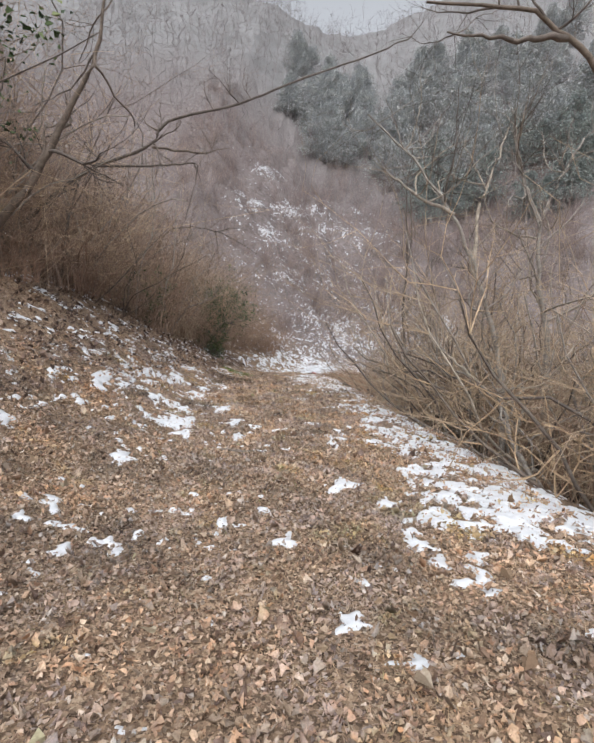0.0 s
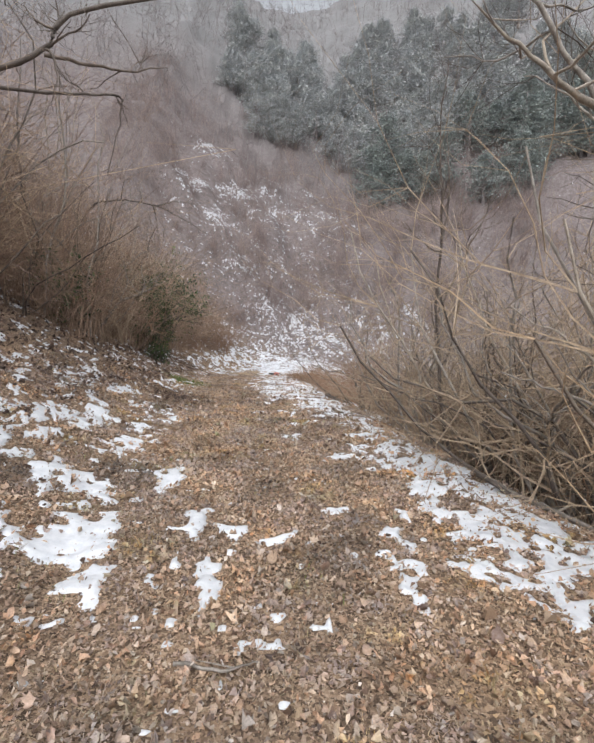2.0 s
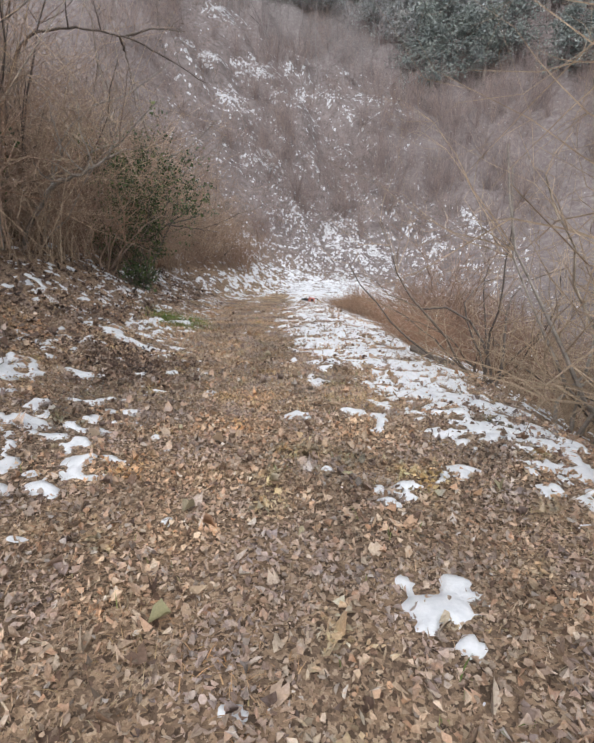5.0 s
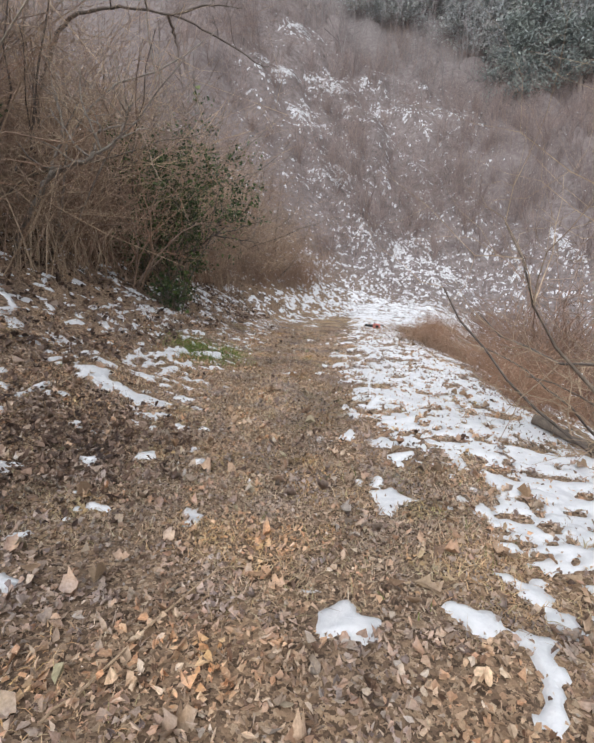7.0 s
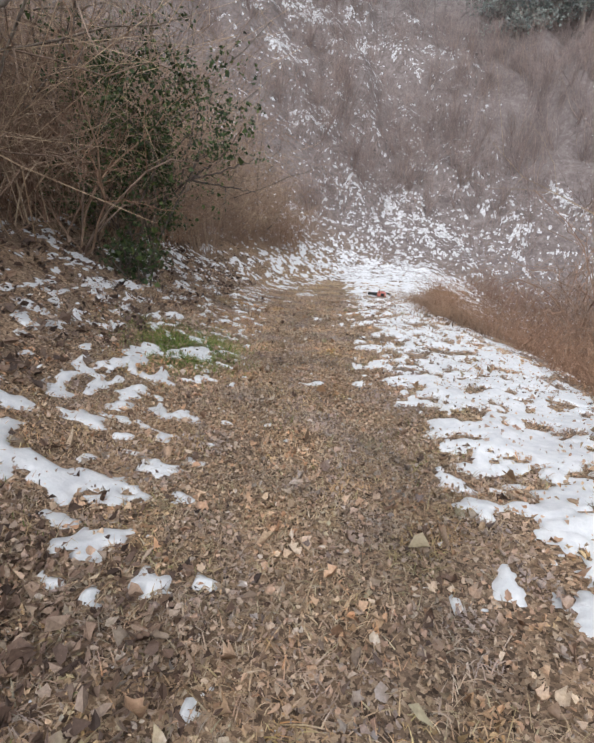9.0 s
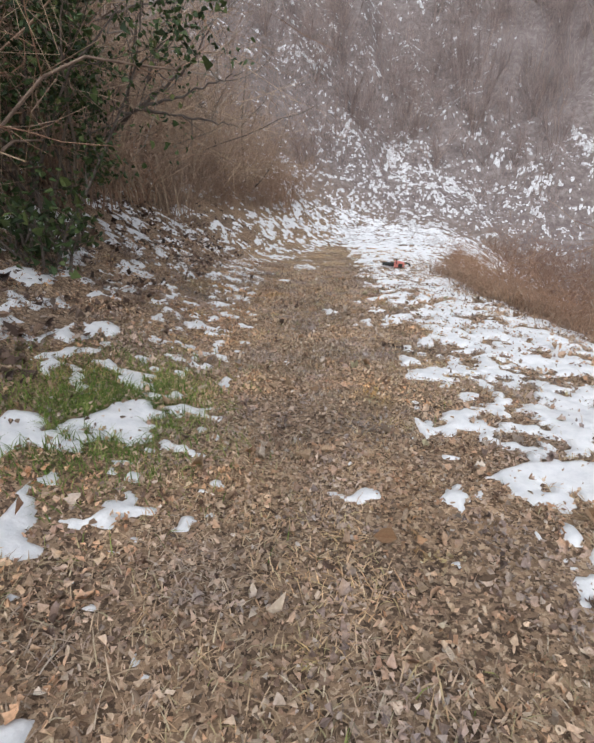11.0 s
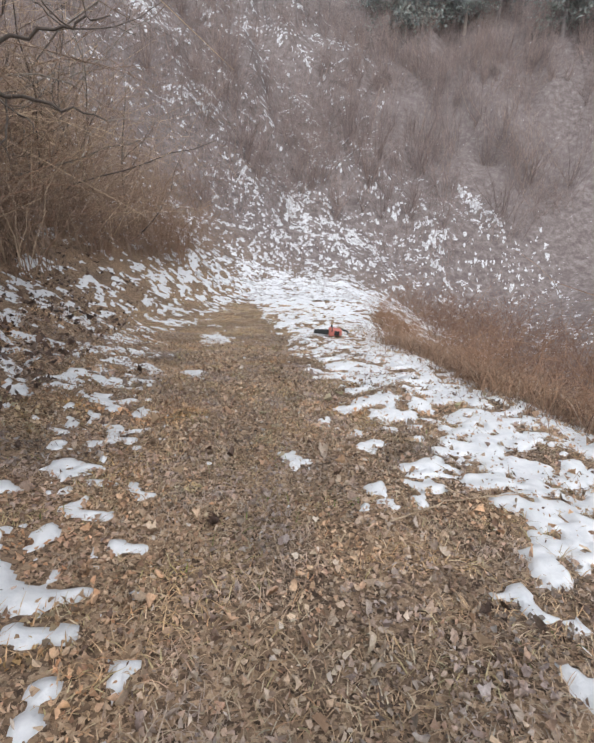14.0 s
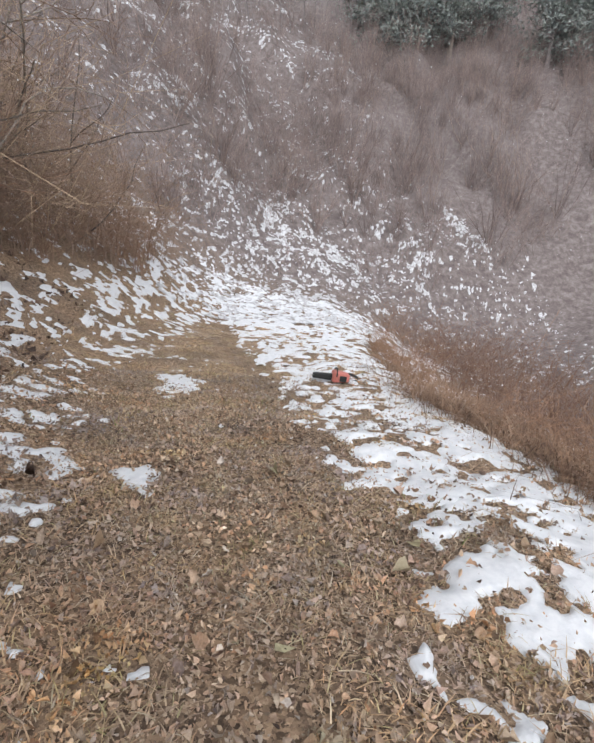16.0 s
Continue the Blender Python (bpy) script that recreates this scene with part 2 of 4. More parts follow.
def bank_foot(y):
    return np.interp(y, [-8, 2, 5, 8, 12, 17, 24, 29, 33], [-0.3, -0.3, -0.5, -0.6, -0.8, -1.0, -1.2, 0.3, 1.6])


def trail_level(y):
    """Height of the trail's middle along the walk."""
    knots = [-8, 1, 4, 7, 9.2, 11, 12.5, 14.8, 16.2, 18, 19.8, 24, 25.4, 31, 60]
    levels = [-0.37, -0.36, -0.3, -0.34, -0.42, -0.46, -0.6, -0.72, -0.8, -0.9, -1.03, -1.44, -1.58, -1.95, -1.95]
    return sum(np.interp(y + d, knots, levels) for d in (-0.8, -0.4, 0, 0.4, 0.8)) / 5


def drop_edge(y):
    return np.interp(y, [-8, 1, 2, 4.3, 7, 9.3, 12.5, 17, 20, 23, 27, 32], [4.7, 4.7, 4.45, 4.1, 3.75, 3.5, 3.4, 3.5, 3.2, 3.5, 4.4, 6.5])


def hill_base(x):
    return 37.3 - 0.7 * np.minimum(5 - x, 14) * (x < 5) + 0.12 * np.maximum(x - 5, 0)


def land(x, y):
    """Height of the ground: a trail on a shelf, a bank to its left, a drop to its right, a steep hill ahead."""
    x, y = np.asarray(x, float), np.asarray(y, float)
    shelf = trail_level(y) - 0.02 * np.clip(x - 1.5, -20, 20)
    left = np.minimum(0.66 * soft(bank_foot(y) - x, 0.35), 16)
    edge, base = drop_edge(y), hill_base(x)
    left = left * (1 - 0.8 / (1 + np.exp(np.clip((base + 1 - y) / 1.5, -50, 50))))
    drop = (-0.55 * soft(x - edge, 0.3) + 0.55 * soft(x - edge - 5.0, 1.5)) / (1 + np.exp(np.clip(y - base + 1, -50, 50)))
    hill = 0.92 * soft(y - base, 1.0)
    hill = np.where(hill > 78, 78 + 0.2 * (np.minimum(hill, 140) - 78), hill)
    rough = 0.018 * fbm(x * 1.7, y * 1.7, 5) * (np.abs(x - 1.5) < 30)
    far_bumps = 0.45 * fbm(x * 0.3, y * 0.3, 9) * np.clip((y - 36) / 8, 0, 1)
    return shelf + left + drop + hill + np.minimum(0.55 * soft(x - 15, 2.0), 18) + rough + far_bumps


def axis(*spans):
    return np.unique(np.round(np.concatenate([np.arange(a, b, s) for a, b, s in spans]), 4))


def sheet(xs, ys, height):
    X, Y = np.meshgrid(xs, ys)
    verts = np.stack([X, Y, height(X, Y)], -1).reshape(-1, 3)
    nx = len(xs)
    a = (np.arange(len(ys) - 1)[:, None] * nx + np.arange(nx - 1)[None]).ravel()
    return verts, np.stack([a, a + 1, a + nx + 1, a + nx], 1)


GROUND_X = axis((-400, -40, 24), (-40, -14, 2), (-14, -4, 0.4), (-4, 6, 0.15), (6, 24, 0.4), (24, 44, 2), (44, 420, 24))
GROUND_Y = axis((-300, -20, 20), (-20, -7, 1), (-7, 32, 0.15), (32, 62, 0.4), (62, 130, 2), (130, 420, 20))
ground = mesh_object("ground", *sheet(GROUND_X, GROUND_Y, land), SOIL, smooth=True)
tagged(ground, "brown leaf-strewn soil of a wooded hillside trail", "ground", kind="structure")


# ---- snow ----
# broken patches along the trail: centre, half width, half length
START_PATCHES = [
    (2.34, -1.79, 0.1, 0.1), (2.58, -2.13, 0.11, 0.1),
    (0.0, 3.01, 0.23, 0.6), (2.43, 2.53, 0.22, 0.31), (-0.05, 0.84, 0.13, 0.27), (1.32, -0.5, 0.05, 0.14), (1.89, -0.82, 0.11, 0.13), (1.66, -0.26, 0.05, 0.08),
    (2.48, 0.6, 0.19, 0.15), (1.01, 2.6, 0.1, 0.3), (2.84, 0.17, 0.1, 0.17), (2.91, -0.51, 0.09, 0.13), (2.97, -0.72, 0.09, 0.1), (3.03, -0.98, 0.07, 0.15),
    (3.32, -0.94, 0.05, 0.14), (3.27, -1.22, 0.07, 0.12), (3.12, -1.27, 0.11, 0.06), (3.25, -1.38, 0.07, 0.07), (2.42, -1.41, 0.05, 0.04), (3.93, -0.63, 0.09, 0.13),
    (3.19, -0.23, 0.25, 0.15), (3.83, -0.08, 0.18, 0.18), (0.65, -1.05, 0.04, 0.05), (0.71, -0.79, 0.04, 0.06)]
EARLY_PATCHES = [
    (-0.05, 3.1, 0.27, 0.46), (0.19, 2.41, 0.2, 0.23), (0.39, 4.46, 0.16, 0.49), (-0.3, 4.02, 0.27, 0.14), (1.05, 2.33, 0.07, 0.17), (1.48, 3.06, 0.17, 0.09),
    (1.19, 3.23, 0.14, 0.12), (0.84, 3.51, 0.12, 0.14), (0.77, 2.68, 0.05, 0.14), (0.85, 3.22, 0.08, 0.16), (2.78, 3.51, 0.08, 0.17), (2.55, 3.05, 0.1, 0.14),
    (2.41, 2.67, 0.14, 0.2), (3.14, 3.47, 0.1, 0.14), (3.3, 3.17, 0.2, 0.26), (2.13, 2.72, 0.04, 0.07), (2.12, 3.57, 0.14, 0.08), (-0.38, 5.92, 0.24, 0.36),
    (-0.7, 4.08, 0.12, 0.6), (-0.95, 5.71, 0.19, 0.24), (1.95, 6.49, 0.16, 0.3), (2.5, 5.38, 0.24, 0.21), (3.18, 3.98, 0.11, 0.1)]
MIDDLE_PATCHES = [
    (1.67, 10.0, 0.1, 0.24), (1.4, 8.94, 0.11, 0.1), (1.58, 7.84, 0.04, 0.05), (1.88, 7.53, 0.06, 0.08), (2.06, 7.57, 0.1, 0.05), (1.91, 7.39, 0.06, 0.05),
    (2.04, 7.44, 0.05, 0.04), (2.44, 7.78, 0.16, 0.09), (2.33, 7.66, 0.03, 0.04), (2.26, 9.25, 0.13, 0.18), (2.14, 8.85, 0.09, 0.17), (1.97, 9.01, 0.11, 0.09),
    (0.28, 8.37, 0.05, 0.06), (0.55, 9.66, 0.1, 0.15), (-0.42, 9.09, 0.11, 0.23), (-0.74, 9.66, 0.16, 0.17), (-0.07, 8.89, 0.09, 0.09)]
ONWARD_PATCHES = [
    (-1.25, 11.75, 0.08, 0.15), (-1.03, 11.64, 0.18, 0.12), (-0.73, 11.71, 0.19, 0.17), (-0.05, 11.09, 0.1, 0.1), (0.14, 11.14, 0.07, 0.04), (0.23, 10.61, 0.04, 0.06),
    (0.35, 10.37, 0.03, 0.04), (0.77, 10.12, 0.02, 0.02), (1.49, 10.25, 0.05, 0.05), (1.94, 11.23, 0.15, 0.11), (1.81, 10.79, 0.14, 0.14), (1.82, 10.68, 0.06, 0.14),
    (1.63, 10.3, 0.04, 0.15), (1.42, 11.25, 0.08, 0.09), (1.94, 11.7, 0.07, 0.1), (1.51, 11.84, 0.12, 0.17), (1.66, 12.34, 0.19, 0.15), (1.57, 13.03, 0.15, 0.36),
    (-1.14, 14.24, 0.16, 0.21), (-0.77, 14.57, 0.18, 0.41), (-0.96, 12.38, 0.18, 0.14), (-1.3, 12.19, 0.14, 0.22)]
LATE_PATCHES = [
    (-1.11, 15.31, 0.08, 0.08), (-0.9, 15.3, 0.2, 0.1), (-0.78, 15.15, 0.05, 0.09), (-0.69, 14.98, 0.12, 0.09), (-0.48, 14.85, 0.13, 0.08), (-0.78, 14.62, 0.08, 0.1),
    (-0.72, 14.43, 0.06, 0.08), (-0.63, 14.51, 0.05, 0.04), (-0.54, 14.35, 0.05, 0.04), (-0.15, 14.18, 0.03, 0.03), (1.06, 14.85, 0.04, 0.1), (0.6, 14.15, 0.05, 0.05),
    (1.03, 14.09, 0.05, 0.08), (1.06, 14.19, 0.04, 0.03), (1.15, 14.12, 0.03, 0.05), (-0.97, 16.03, 0.13, 0.12), (-0.82, 16.9, 0.18, 0.19), (1.43, 14.89, 0.1, 0.1),
    (1.21, 16.17, 0.12, 0.17), (-0.26, 14.8, 0.03, 0.05), (-0.22, 14.6, 0.02, 0.02)]
LAST_PATCHES = [
    (-0.86, 18.85, 0.06, 0.14), (1.0, 18.85, 0.05, 0.09), (1.19, 18.57, 0.11, 0.15), (1.19, 18.31, 0.12, 0.12), (1.58, 18.29, 0.07, 0.05), (1.5, 18.57, 0.06, 0.07),
    (0.55, 18.07, 0.07, 0.11), (1.45, 17.82, 0.2, 0.08), (1.42, 17.71, 0.14, 0.05), (1.31, 17.55, 0.09, 0.11), (1.0, 17.58, 0.07, 0.08), (1.01, 17.43, 0.07, 0.08),
    (1.18, 17.41, 0.07, 0.08), (1.97, 18.21, 0.09, 0.05), (0.26, 23.51, 0.26, 0.6), (-0.1, 20.53, 0.11, 0.2), (-1.4, 20.65, 0.09, 0.22), (1.55, 19.28, 0.34, 0.21),
    (1.7, 18.92, 0.24, 0.12)]
# drifts on the hill: centre, half width, half length up the slope, share
HILL_DRIFTS = [
    (-3.2, 55.3, 1.3, 1.0, 0.55), (-5.2, 48.1, 1.0, 0.7, 0.45), (-4.2, 48.0, 1.0, 0.9, 0.62), (-1.4, 50.8, 1.7, 0.7, 0.62), (0.5, 52.2, 0.9, 0.8, 0.55), (-1.9, 46.4, 1.3, 1.0, 0.66),
    (2.6, 55.0, 0.8, 0.5, 0.5), (3.4, 53.6, 0.8, 0.5, 0.55), (0.2, 42.2, 1.7, 1.4, 0.34), (1.7, 39.5, 1.5, 1.2, 0.36), (4.7, 40.5, 0.5, 0.8, 0.9), (5.4, 39.6, 0.45, 0.9, 0.92),
    (8.2, 39.8, 0.8, 0.5, 0.9), (15.5, 41.7, 0.8, 0.8, 0.62), (15.9, 40.3, 0.6, 0.9, 0.5), (12.1, 39.2, 1.2, 0.9, 0.42), (9.7, 39.2, 1.0, 0.6, 0.4)]


def step(v, a, b):
    t = np.clip((v - a) / (b - a), 0, 1)
    return t * t * (3 - 2 * t)


def snow_share(x, y):
    """The share of the ground that lies under snow."""
    foot, edge, base = bank_foot(y), drop_edge(y), hill_base(x)
    start = np.interp(y, [-4, 0, 1.6, 3, 4, 5.2, 6, 7.5, 8.5, 9.3, 10.4, 10.8, 12.6, 14, 16.8, 17.3, 19.0, 19.7, 21, 24, 30], [3.9, 3.0, 3.3, 2.7, 3.0, 2.8, 2.7, 3.0, 2.6, 2.3, 2.1, 1.8, 1.4, 1.25, 1.2, 1.6, 1.8, 1.4, 1.35, 1.6, 1.5])
    share = 0.022 - 0.012 * step(y, 4, 8) + 0.0 * x
    right = (0.7 - 0.16 * step(y, 21, 24) + 0.1 * step(y, 7, 9) * (1 - step(y, 20, 23))) * step(x, start - 0.25, start + 0.5) * (1 - step(x, edge - 0.1, edge + 0.5)) * step(y, -0.9, -0.1)
    beyond = (0.10 + 0.22 * step(y, 13, 15) * (1 - step(y, 25, 27)) * step(x, edge + 0.9, edge + 1.6)) * step(x, edge, edge + 0.5) + 0.14 * step(y, 25, 28) * step(x, edge - 1, edge) * (1 - step(x, edge + 2.5, edge + 4))
    left = (0.25 + 0.13 * (1 - step(y, 8, 10)) + 0.10 * step(y, 16, 20)) * step(x, foot - 2.8, foot - 1.2) * (1 - step(x, foot + 0.1, foot + 0.9)) * (0.25 + 0.75 * step(y, 1, 4)) * (1 - 0.6 * np.exp(-(((y - 10.4) / 0.8) ** 2)))
    deep_bank = 0.10 * (1 - step(x, foot - 2.8, foot - 1.5))
    end = 0.45 * (1 - step(x, 6, 9)) * step(y, 28.5 + 2.5 * (x < 2.2), 32) * step(x, foot - 1, foot + 0.3) * (1 - step(y, base - 1, base + 2))
    up = y - base
    share = np.maximum.reduce([share, right, np.minimum(beyond, 0.6), left, deep_bank, end]) * (1 - step(up, -0.5, 1.5))
    # specks thin out up the hill and towards both sides
    hill = step(up, -1, 0.5) * (0.05 * step(x, -9, -5) * (1 - step(x, 10, 16)) * (1 - step(up, 16, 24))
        + 0.24 * np.exp(-(((x - 5.0) / 4.5) ** 2)) * (1 - 0.85 * step(up, 1.5, 7)) + 0.12 * np.exp(-(((x - 11.5) / 3.0) ** 2)) * (1 - step(up, 2, 5)))
    share = np.maximum(share, hill)
    for cx, cy, rx, ry, s in HILL_DRIFTS:
        share = np.maximum(share, s * np.exp(-(((x - cx) / rx) ** 2 + ((up - cy + hill_base(cx)) / ry) ** 2)))
    return np.clip(share, 0.004, 0.95)


def snow_mask(x, y, scale):
    x, y = np.asarray(x, float), np.asarray(y, float)
    share = snow_share(x, y)
    up = y - np.where(y > 34, hill_base(x) - hill_base(5.0), 0.0)
    warp = 0.3 * fbm(x * 3, up * 3, 77, 2)
    n = 0.62 * fbm(x * scale + warp, up * scale * 1.7, 31, 4) + 0.9 * fbm(x * scale * 3.6, up * scale * 3.6, 61, 2)
    # on the bank the specks run along its contours
    bank = step(bank_foot(y) - x, -0.3, 0.5) * (y < 34)
    along = 0.7 * fbm(x * scale * 2.0 + warp, y * scale * 0.75, 36, 4) + 0.8 * fbm(x * scale * 4.5, y * scale * 1.8, 66, 2)
    n = n * (1 - bank) + along * bank
    s = n + np.log(share / (1 - share)) / 1.6
    for cx, cy, rx, ry in START_PATCHES + EARLY_PATCHES + MIDDLE_PATCHES + ONWARD_PATCHES + LATE_PATCHES + LAST_PATCHES:
        near = np.nonzero((np.abs(x - cx) < 2 * rx + 0.03) & (np.abs(y - cy) < 2 * ry + 0.03))
        dx, dy = (x[near] - cx) / (rx + 0.008), (y[near] - cy) / (ry + 0.008)
        # a lobed outline of its own
        angle = np.arctan2(dy, dx)
        d = np.hypot(dx, dy) * (1 + 0.2 * np.sin(3 * angle + 40 * cx) + 0.16 * np.sin(5 * angle + 25 * cy))
        s[near] = np.maximum(s[near], 2.6 * (0.8 - d) + 0.55 * n[near])
    return s


def snow_layer(name, xs, ys, scale, depth, label, mat=SNOW):
    X, Y = np.meshgrid(xs, ys)
    s = snow_mask(X, Y, scale)
    Z = land(X, Y) + np.where(s > 0, 0.006 + depth * np.tanh(s * 0.9), -0.02)
    keep = s > 0
    cell = keep[:-1, :-1] | keep[1:, :-1] | keep[:-1, 1:] | keep[1:, 1:]
    nx = len(xs)
    a = (np.arange(len(ys) - 1)[:, None] * nx + np.arange(nx - 1)[None])[cell]
    quads = np.stack([a, a + 1, a + nx + 1, a + nx], 1)
    used, inv = np.unique(quads, return_inverse=True)
    verts = np.stack([X, Y, Z], -1).reshape(-1, 3)[used]
    ob = mesh_object(name, verts, inv.reshape(-1, 4), mat, smooth=True)
    return tagged(ob, label, "snow", kind="stuff")


snow_layer("snow_cover", np.arange(-1.5, 4.4, 0.021), np.arange(-3.0, 20.0, 0.021), 2.6, 0.02, "thin broken white snow lying on dead leaves")
snow_layer("bank_snow", np.arange(-5.0, -1.47, 0.034), np.arange(-3.0, 20.0, 0.034), 2.8, 0.024, "specks of white snow on the leafy bank")
snow_layer("edge_snow", np.arange(4.37, 6.0, 0.034), np.arange(-3.0, 20.0, 0.034), 2.6, 0.024, "thin snow at the brink of the trail")
snow_layer("snow_cover", np.arange(-5.0, 6.0, 0.034), np.arange(19.97, 25.0, 0.034), 2.4, 0.026, "patchy white snow beside the trail")
snow_layer("snow_cover", np.arange(-5.0, 11.0, 0.06), np.arange(24.9, 36.0, 0.06), 2.2, 0.035, "patchy white snow at the trail's bend")
snow_layer("hillside_snow", np.arange(-9.0, 19.0, 0.06), np.arange(31.0, 58.0, 0.06), 2.7, 0.03, "patchy snow between shrubs on a steep hillside", THIN_SNOW)


# ---- leaf litter and grass ----
rng = np.random.default_rng(4)


def snow_at(x, y):
    return snow_mask(x, y, 2.6)


LEAF_OUTLINE = np.array([[0, -0.5], [0.27, -0.2], [0.22, 0.2], [0, 0.52], [-0.24, 0.17], [-0.26, -0.22]])
LEAF_FACES = np.array([[0, 1, 2, 3], [0, 3, 4, 5]])


def leaf_shapes(n, low, high, rng):
    """n dead leaves round the origin, folded along the midrib and curled: (n, 6, 3) vertices."""
    size = low + (high - low) * rng.random(n) ** 1.4 * rng.uniform(0.8, 1.35, n)
    out = np.zeros((n, 6, 3))
    out[:, :, :2] = LEAF_OUTLINE * rng.uniform(0.6, 1.3, (n, 6, 1)) + rng.normal(0, 0.05, (n, 6, 2))
    out[:, :, 0] *= rng.uniform(0.55, 1.35, (n, 1))
    fold, curl = rng.normal(0.45, 0.7, (n, 1)), rng.normal(0.35, 1.1, (n, 1))
    out[:, :, 2] = fold * np.abs(out[:, :, 0]) * 1.5 + curl * out[:, :, 1] ** 2 + rng.normal(0, 0.05, (n, 6))
    out *= size[:, None, None]
    tilt, turn, roll = rng.normal(0, 0.68, n), rng.uniform(0, 2 * np.pi, n), rng.normal(0, 0.68, n)
    c, s = np.cos(tilt)[:, None], np.sin(tilt)[:, None]
    y, z = out[:, :, 1] * c - out[:, :, 2] * s, out[:, :, 1] * s + out[:, :, 2] * c
    c, s = np.cos(roll)[:, None], np.sin(roll)[:, None]
    x, z = out[:, :, 0] * c + z * s, -out[:, :, 0] * s + z * c
    c, s = np.cos(turn)[:, None], np.sin(turn)[:, None]
    return np.stack([x * c - y * s, x * s + y * c, z], -1)


BROAD_WIDTH = np.array([0.0, 0.2, 0.34, 0.24, 0.36, 0.2, 0.0])


def broad_leaves(name, n, x0, x1, y0, y1, low, high, lift, label):
    """Larger dry leaves: a midrib of seven points with lobed, cupped blades to both sides."""
    x, y = rng.uniform(x0, x1, n), rng.uniform(y0, y1, n)
    keep = (snow_at(x, y) < 0.05) | (rng.random(n) < 0.15)
    x, y = x[keep], y[keep]
    n = len(x)
    t = np.linspace(-0.5, 0.5, 7)
    size = rng.uniform(low, high, n)[:, None]
    bend, cup, sway = rng.normal(0.9, 1.1, (n, 1)), rng.normal(0.6, 0.8, (n, 2)), rng.normal(0, 0.5, (n, 1))
    rib = np.stack([sway * t**2, t + 0 * sway, bend * t**2 + 0 * t], -1)
    cols = []
    for side, k in ((-1, 0), (1, 1)):
        w = BROAD_WIDTH * rng.uniform(0.65, 1.25, (n, 7)) * rng.uniform(0.4, 1.1, (n, 1))
        cols.append(rib + np.stack([side * w, 0.12 * w, np.abs(w) * cup[:, k:k + 1] * 1.6 + rng.normal(0, 0.04, (n, 7))], -1))
    shape = np.stack([cols[0], rib, cols[1]], 2) * size[:, :, None, None]
    turn, tilt = rng.uniform(0, 2 * np.pi, n)[:, None, None], rng.normal(0, 0.55, n)[:, None, None]
    X, Y, Z = shape[..., 0], shape[..., 1] * np.cos(tilt) - shape[..., 2] * np.sin(tilt), shape[..., 1] * np.sin(tilt) + shape[..., 2] * np.cos(tilt)
    X, Y = X * np.cos(turn) - Y * np.sin(turn), X * np.sin(turn) + Y * np.cos(turn)
    verts = np.stack([X + x[:, None, None], Y + y[:, None, None], Z + (land(x, y) + rng.uniform(0.012, lift, n))[:, None, None]], -1).reshape(-1, 3)
    i, j = np.arange(6)[:, None] * 3, np.arange(2)[None]
    quads = np.stack([i + j, i + j + 1, i + j + 4, i + j + 3], -1).reshape(-1, 4)
    ob = mesh_object(name, verts, (quads[None] + 21 * np.arange(n)[:, None, None]).reshape(-1, 4), LITTER, smooth=True)
    return tagged(ob, label, "leaf litter", kind="stuff")


def litter(name, n, x0, x1, y0, y1, low, high, lift, label, mat=LITTER, drift=False):
    x, y = rng.uniform(x0, x1, n), rng.uniform(y0, y1, n)
    if drift:
        x, y = rng.normal((x0 + x1) / 2, (x1 - x0) / 4, n), rng.normal((y0 + y1) / 2, (y1 - y0) / 4, n)
    s = snow_at(x, y)
    keep = (s < 0.05) | (rng.random(n) < 0.07)
    keep &= rng.random(n) < 1 - 0.5 * step(y, 20, 25)
    x, y, s = x[keep], y[keep], s[keep]
    shapes = leaf_shapes(len(x), low, high, rng)
    z = land(x, y) + rng.uniform(0.004, lift, len(x)) + np.where(s > 0, 0.04, 0)
    shapes += np.stack([x, y, z], -1)[:, None]
    faces = LEAF_FACES[None] + 6 * np.arange(len(x))[:, None, None]
    ob = mesh_object(name, shapes.reshape(-1, 3), faces.reshape(-1, 4), mat)
    return tagged(ob, label, "leaf litter", kind="stuff")


litter("leaf_litter", 175000, -2.4, 4.6, -4.6, 9.0, 0.011, 0.046, 0.042, "curled tan and brown dead leaves carpeting the trail")
broad_leaves("broad_leaf_litter", 4200, -1.8, 4.2, -4.2, 12.0, 0.04, 0.085, 0.04, "broad curled brown leaves lying over the finer litter")
litter("leaf_litter", 190000, -2.2, 4.0, 9.0, 24.0, 0.01, 0.036, 0.032, "tan and brown dead leaves among straw grass")
broad_leaves("broad_leaf_litter", 1500, -1.6, 3.4, 12.0, 21.0, 0.035, 0.07, 0.035, "scattered broad brown leaves on matted grass")
litter("damp_leaf_drift", 4200, -1.4, 0.3, 9.3, 11.6, 0.014, 0.06, 0.055, "dark brown leaves drifted at the foot of the bank", BANK_LITTER, True)
litter("bank_leaf_litter", 22000, -6.5, -1.3, 1.0, 27.0, 0.04, 0.1, 0.06, "dark brown dead leaves on the bank, shade in their colour", BANK_LITTER)


